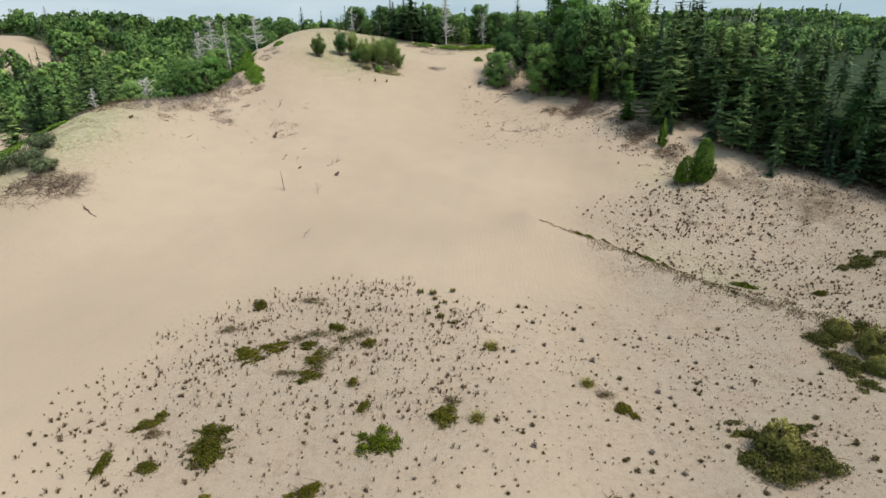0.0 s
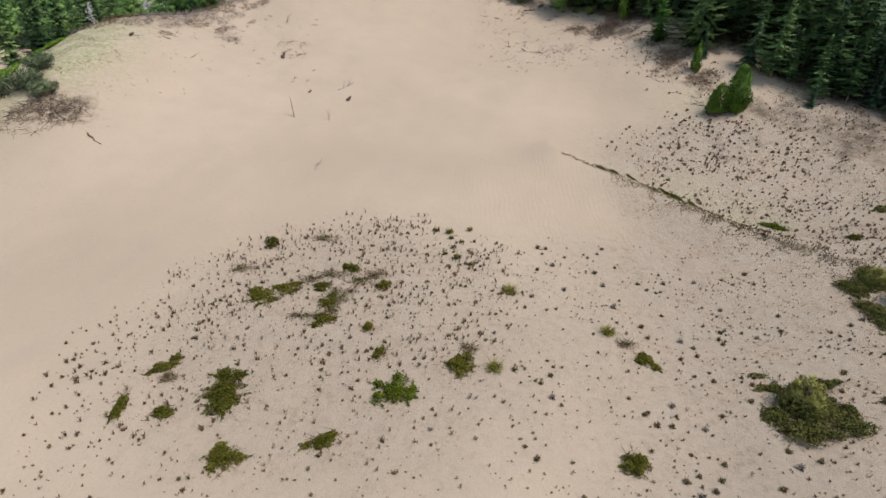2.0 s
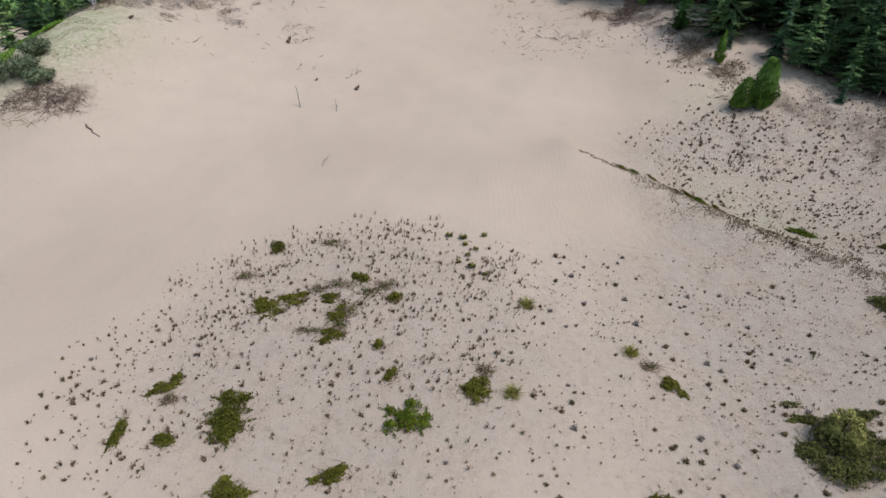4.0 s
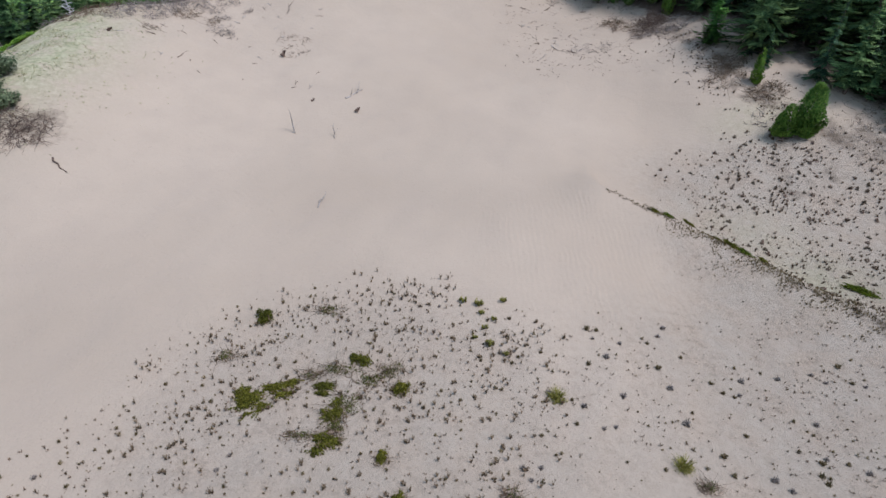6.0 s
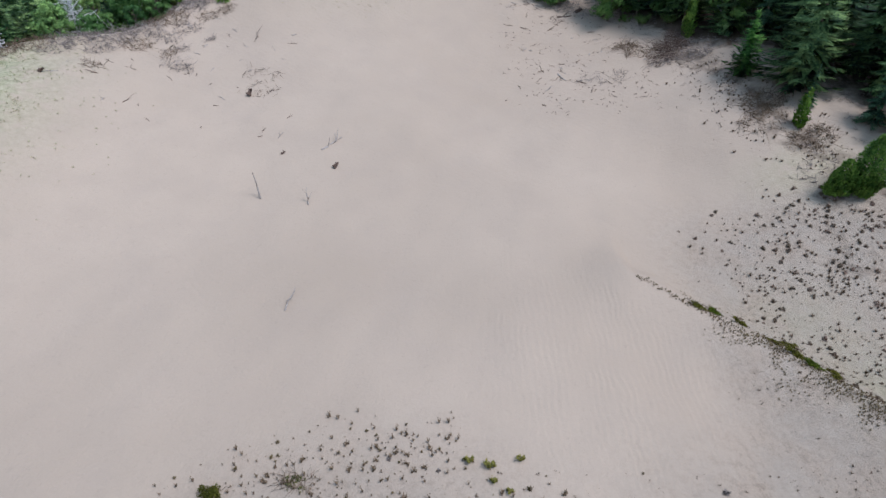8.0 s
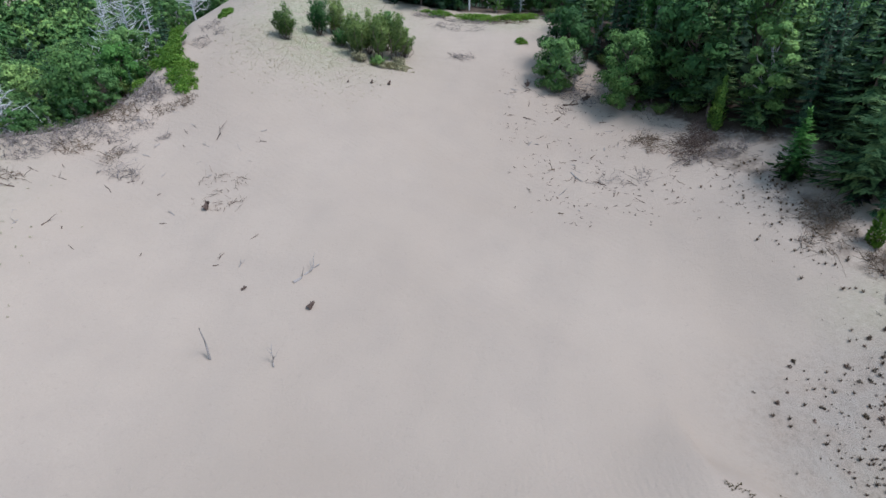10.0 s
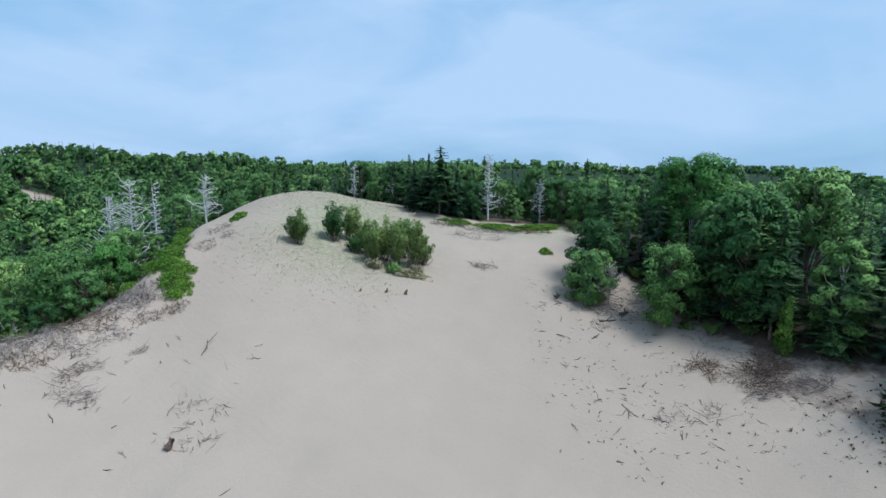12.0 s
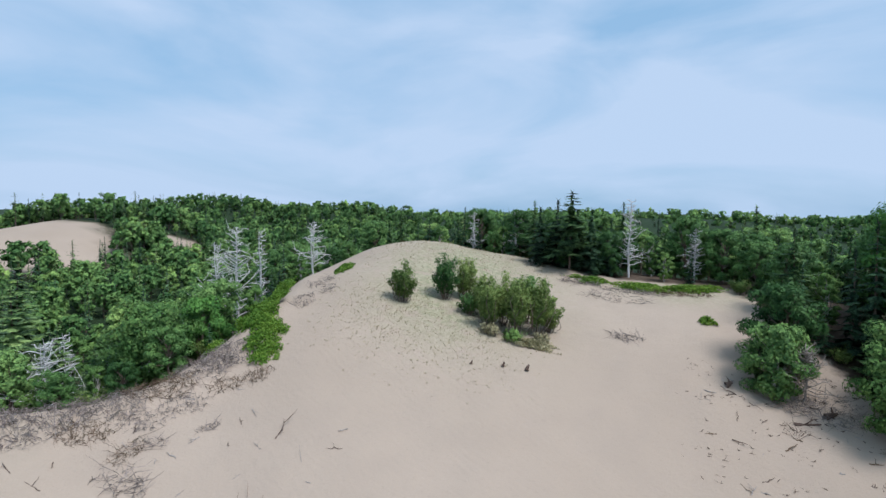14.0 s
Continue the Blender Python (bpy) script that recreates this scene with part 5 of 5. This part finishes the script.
log_thing("driftwood_stump", "small dark plant stump in the sand", -13.4, 117.8, 0.45, 0.18, 60, 50, 14, 3, DARKWOOD)
log_thing("driftwood_stump", "tiny dark plant stump in the sand", -16.4, 117.0, 0.4, 0.14, 60, 50, 15, 2, DARKWOOD)
log_thing("driftwood_stump", "small dark round bush stump in the sand", -27.5, 91.6, 0.8, 0.34, 60, 40, 16, 5, DARKWOOD)
log_thing("driftwood_stump", "small dark stump in the sand", -48.0, 87.4, 0.6, 0.22, 0, 30, 17, 3, DARKWOOD)
DEBRIS = scatter(900, 3, 26, 95, 124, lambda x, y: 0.20 * smooth(1.5, -1, wood_depth(x, y)) * smooth(2, 9, x + (y - 100) * 0.15), 0.9, seeded(400))
for i, (x, y) in enumerate(DEBRIS[:95]):
    g = seeded(500 + i)
    log_thing("driftwood_stick", "short dark stick lying on the sand slope", x, y, g.uniform(0.3, 1.0) ** 1.4 * 1.7, g.uniform(0.03, 0.07), g.uniform(0, 360), g.uniform(0, 14), 600 + i, int(g.uniform(0, 2.5)), (DARKWOOD, DEADWOOD, BROWN)[i % 3])
for i, (x, y) in enumerate(scatter(260, -48, -22, 84, 108, lambda x, y: 0.22 * (wood_depth(x, y) < -2), 1.4, seeded(401))):
    g = seeded(700 + i)
    log_thing("driftwood_stick", "thin dark stick lying on the western slope", x, y, g.uniform(0.4, 1.3), g.uniform(0.03, 0.06), g.uniform(0, 360), g.uniform(0, 10), 800 + i, 2, (DARKWOOD, DEADWOOD)[i % 2])


# ---- herbs and grass ----
def tufts(name, label, tone, shape, places, sizes, gen, parts_label="grass"):
    """Very many small plants as one mass, from a few shapes."""
    pieces = []
    which = gen.randint(0, len(shape), len(places))
    for j, s in enumerate(shape):
        p, z = places[which == j], sizes[which == j]
        if len(p):
            rows = np.stack([p[:, 0], p[:, 1], land(p[:, 0], p[:, 1]) - 0.01, gen.uniform(0, 6.28, len(p)), z], -1)
            pieces.append(spread(s, rows))
    return tagged(new(name, quad_mesh(name, *join(pieces), [tone])), label, parts_label, kind="stuff")


def flat_patch(x, y):
    """Where dark herbs stand thick on the flat: a rounded field with a sharp far edge."""
    r = np.hypot((x + 8) / 19.5, np.where(y > 30, (y - 30) / 20.5, (y - 30) / 30))
    return smooth(1.02, 0.9, r + 0.05 * waves(x, y, 9, 21)) * smooth(6, 0, x - 0.25 * (y - 40)) * smooth(3, 16, y + 3 * waves(x, y, 11, 25))


def flat_sparse(x, y):
    return smooth(3, 16, y + 3 * waves(x, y, 11, 25)) * smooth(-3, 4, x) * smooth(49, 43, y + 0.12 * np.abs(x - 8)) * smooth(34, 26, x)


def clumpy(x, y, s, seed):
    return smooth(-0.55, 0.75, waves(x, y, s, seed))


g = seeded(900)
stalks = [stalk_parts(0.55 + 0.1 * i, 0.32, seeded(910 + i)) for i in range(4)]
field = scatter(32000, -32, 6, 4, 52, lambda x, y: flat_patch(x, y) * (0.05 + 0.24 * clumpy(x, y, 7, 22)) * (0.35 + 0.65 * smooth(-24, -9, x)) * smooth(18, 40, y + 0.25 * np.abs(x + 9)), 0.30, g)
sizes = 0.70 * g.uniform(0.4, 1.15, len(field)) ** 1.4
near_ones = np.argsort(-sizes)[:140]
tufts("dune_herbs", "scattered small dark upright herbs on pale sand", STALK, stalks, np.delete(field, near_ones, 0), np.delete(sizes, near_ones), g, "herbs")
HERBS = []
for i in range(3):
    h = thing("wormwood_herb", "dark brown-green upright herb in the sand", "herb", "tall herbs on the flat")
    part("foliage", quad_mesh("foliage", *join([stalks[i], spread(stalks[i + 1], [(0.2, 0.1, 0, 1, 0.8), (-0.15, 0.12, 0, 3, 0.7)])]), [STALK]), h)
    HERBS.append(h)
for n, i in enumerate(near_ones):
    plant(HERBS[n % 3], field[i][0], field[i][1], float(sizes[i]) * 0.85)
for i, (x, y, size) in enumerate(((0.6, 47.6, 1.0), (-1.3, 47.1, 1.2), (-1.1, 46.2, 0.9), (-0.6, 42.9, 1.2), (-2.5, 47.4, 1.1), (-0.2, 45.6, 0.8), (-1.6, 43.6, 0.7), (-0.9, 44.6, 0.9), (0.5, 42.2, 0.8))):
    h = thing("yellow_herb", "bushy yellow-green herb at the edge of the flat", "herb", "yellow herbs on the flat")
    part("foliage", quad_mesh("foliage", *join([stalk_parts(0.6, 0.5, seeded(1960 + i), 50), spread(stalk_parts(0.5, 0.4, seeded(1970 + i), 40), [(0.25, 0.1, 0, 1, 0.9), (-0.2, 0.2, 0, 3, 0.8)])]), [YELLOW]), h)
    h.matrix_basis = pose(x, y, float(land(x, y)[0]) - 0.01) @ Matrix.Scale(size * 0.8, 4)
grasses = [join([tuft_parts(0.36, 0.44, seeded(920 + i), blades=15, wide=0.02), mat_parts(0.17, 0.17, seeded(925 + i), 5, 0.17, 0.24)]) for i in range(4)]
low_field = scatter(25000, -32, 36, 2, 50, lambda x, y: np.maximum(0.13 * flat_patch(x, y), flat_sparse(x, y) * (0.025 + 0.18 * clumpy(x, y, 6, 23))), 0.35, g)
sizes = 0.22 + (0.62 + 0.42 * smooth(-2, 6, low_field[:, 0])) * g.uniform(0, 1, len(low_field)) ** 2
big = np.argsort(-sizes)[:230]
tufts("dune_grass", "scattered brownish dune grass tufts on sand", TUFT, grasses, np.delete(low_field, big, 0), np.delete(sizes, big), g)
GRASS = []
for i in range(3):
    h = thing("grass_tuft", "round brownish-green tuft of dune grass on sand", "grass tuft", "large grass tufts on the flat")
    part("blade", quad_mesh("blade", *join([grasses[i], grasses[i + 1]]), [TUFT if i else GREYISH]), h)
    GRASS.append(h)
for n, i in enumerate(big):
    plant(GRASS[n % 3], low_field[i][0], low_field[i][1], float(sizes[i]))
for i, (x, y) in enumerate(((1.8, 29.7), (10.3, 34.3), (3.6, 38.8))):
    t = thing("grass_tuft", "wide yellow-green tuft of grass on sand", "grass tuft", "yellow grass tufts")
    part("blade", quad_mesh("blade", *join([tuft_parts(0.5, 1.7, seeded(930 + i), blades=110, wide=0.014), mat_parts(0.6, 0.6, seeded(933 + i), 90, 0.12)]), [YELLOW]), t)
    t.matrix_basis = pose(x, y, float(land(x, y)[0]))
def hollow_keep(x, y):
    """Where dry plants stand in the hollow: thick below the cedar and under the woods, thin between."""
    thick = 0.9 * np.exp(-(((x - 32) / 7) ** 2 + ((y - 69.5) / 5) ** 2)) + 0.85 * np.exp(-(((x - 48) / 7) ** 2 + ((y - 68) / 7) ** 2)) + 0.55 * smooth(17, 26, x) * smooth(76, 68, y)
    thick = np.maximum(thick, 0.8 * np.exp(-(line_near(x, y, BANK_X, BANK_Y) / 3.4) ** 2))
    return (wood_depth(x, y) < -0.5) * thick * (0.15 + 0.85 * clumpy(x, y, 6, 24)) * smooth(-0.5, 2.5, (x - np.interp(y, RIDGE_Y[::-1], RIDGE_X[::-1])) + 1.0)


CLUMPS = []
for i in range(4):
    h = thing("heath_clump", "small rounded brown heath clump on the sand", "heath", "heath clumps in the hollow")
    part("foliage", quad_mesh("foliage", *join([mat_parts(0.34, 0.32, seeded(1940 + i), leaves=34, size=0.2, h=0.4), tuft_parts(0.34, 0.45, seeded(1945 + i), blades=9, wide=0.022)]), [CLUMP]), h)
    CLUMPS.append(h)


def clump_keep(x, y):
    """Clumps stand thick below the cedar and thin out towards the ridge and the woods."""
    thick = smooth(1.25, 0.7, np.hypot((x - 31) / 6.5, (y - 71.5) / 5.5)) + 0.5 * smooth(1.2, 0.6, np.hypot((x - 41) / 4, (y - 68.5) / 3)) + 0.16 * smooth(18, 26, x) * smooth(43, 48, y) * smooth(70, 64, y) * smooth(44, 38, x) + 0.10 * smooth(1.2, 0.7, np.hypot((x - 20.5) / 4, (y - 73) / 3))
    return (wood_depth(x, y) < -1) * thick * (0.3 + 0.7 * clumpy(x, y, 4, 44)) * smooth(0, 2, x - np.interp(y, RIDGE_Y[::-1], RIDGE_X[::-1]))


for i, (x, y) in enumerate(scatter(4200, 14, 50, 42, 82, clump_keep, 0.5, seeded(1950))[:300]):
    plant(CLUMPS[i % 4], x, y, 0.38 + 0.42 * abs(math.sin(i * 1.7)) ** 1.5, gen=g)
hollow = scatter(30000, 10, 62, 38, 100, hollow_keep, 0.26, g)
tufts("hollow_grass", "dry brown grass tufts and dead herbs in the sand hollow", BROWN, [tuft_parts(0.34, 0.5, seeded(940 + i), blades=15, wide=0.034) for i in range(4)], hollow, 0.22 + 0.8 * g.uniform(0, 1, len(hollow)) ** 2, g)
ridge_line = scatter(60000, 9, 38, 40, 66, lambda x, y: 0.45 * smooth(14, 20, x) * np.exp(-(line_near(x, y, RIDGE_X, RIDGE_Y) / 2.2) ** 2) * smooth(0.1, 0.7, waves(x, y, 3.5, 29)) + 0.5 * np.exp(-(line_near(x, y, RIDGE_X, RIDGE_Y) / 0.24) ** 2) + 0.75 * smooth(16, 20, x) * np.exp(-(line_near(x, y, RIDGE_X[4:], RIDGE_Y[4:]) / 1.2) ** 2) * clumpy(x, y, 3, 28), 0.10, g)
tufts("ridge_grass", "line of olive-brown grass along the low sand ridge", TUFT, [tuft_parts(0.3, 0.5, seeded(945 + i), blades=11, wide=0.028) for i in range(3)], ridge_line, g.uniform(0.25, 0.6, len(ridge_line)), g)
crest_grass = scatter(30000, -36, -6, 110, 158, lambda x, y: 0.75 * np.exp(-((np.abs((x + 22.5) / 8.5) ** 3) + (np.abs((y - 123) / 7) ** 3))) + 0.6 * np.exp(-(((x + 22) / 9) ** 2 + ((y - 146) / 8) ** 2)), 0.25, g)
tufts("crest_grass", "thin grey-brown grass on the dune's crest", PALE_TURF, [tuft_parts(0.22, 0.55, seeded(950 + i), blades=9, wide=0.016) for i in range(3)], crest_grass, g.uniform(0.3, 0.9, len(crest_grass)), g)
rise_grass = scatter(46000, -68, -36, 58, 98, lambda x, y: (0.75 * np.exp(-(((x + 57) / 7) ** 2 + ((y - 82) / 10) ** 2)) + 0.15 * np.exp(-(((x + 50) / 7) ** 2 + ((y - 78) / 9) ** 2))) * (wood_depth(x, y) < 0) * clumpy(x, y, 4, 27), 0.19, g)
tufts("rise_grass", "thin green and straw grass on the western rise", DUNE_TURF, [tuft_parts(0.20, 0.5, seeded(960 + i), blades=10, wide=0.014) for i in range(3)], rise_grass, g.uniform(0.4, 1.0, len(rise_grass)), g)
litter_bits = scatter(9500, 4, 62, 60, 124, lambda x, y: 0.35 * np.exp(-(line_near(x, y, BANK_X, BANK_Y) / 3.0) ** 2) + 0.5 * smooth(-7, -0.5, wood_depth(x, y)) * (wood_depth(x, y) < 1.5) * smooth(3, 14, x + (y - 100) * 0.1), 0.35, g)
tufts("twig_litter", "dry twigs and dead grass below the woods", GREYISH, [twig_parts(0.4, 0.4, seeded(970 + i), twigs=9, h=0.25, reach=0.35) for i in range(4)], litter_bits, g.uniform(0.5, 1.2, len(litter_bits)), g)
specks = scatter(60000, -34, 48, 2, 70, lambda x, y: np.clip(0.16 * flat_patch(x, y) + 0.16 * flat_sparse(x, y) + 0.55 * smooth(3, 18, y) * smooth(14, 26, x) * smooth(66, 56, y) * clumpy(x, y, 5, 26), 0, 1), 0.12, g)
tufts("seedlings", "countless tiny brown seedlings and dry stems on sand", BROWN, [tuft_parts(0.16, 0.26, seeded(980 + i), blades=5, wide=0.02) for i in range(4)], specks, 0.3 + 1.1 * g.uniform(0, 1, len(specks)) ** 2, g, "seedlings")
scraps = scatter(9000, 2, 30, 92, 126, lambda x, y: 0.16 * smooth(1.0, -1, wood_depth(x, y)) * smooth(2, 10, x + (y - 100) * 0.15) * clumpy(x, y, 6, 31), 0.25, g)
tufts("wood_scraps", "small dark wood scraps scattered on the slope", DARKWOOD, [twig_parts(0.12, 0.12, seeded(990 + i), twigs=3, h=0.1, reach=0.16, thick=0.022) for i in range(4)], scraps, g.uniform(0.5, 1.5, len(scraps)), g, "wood scraps")
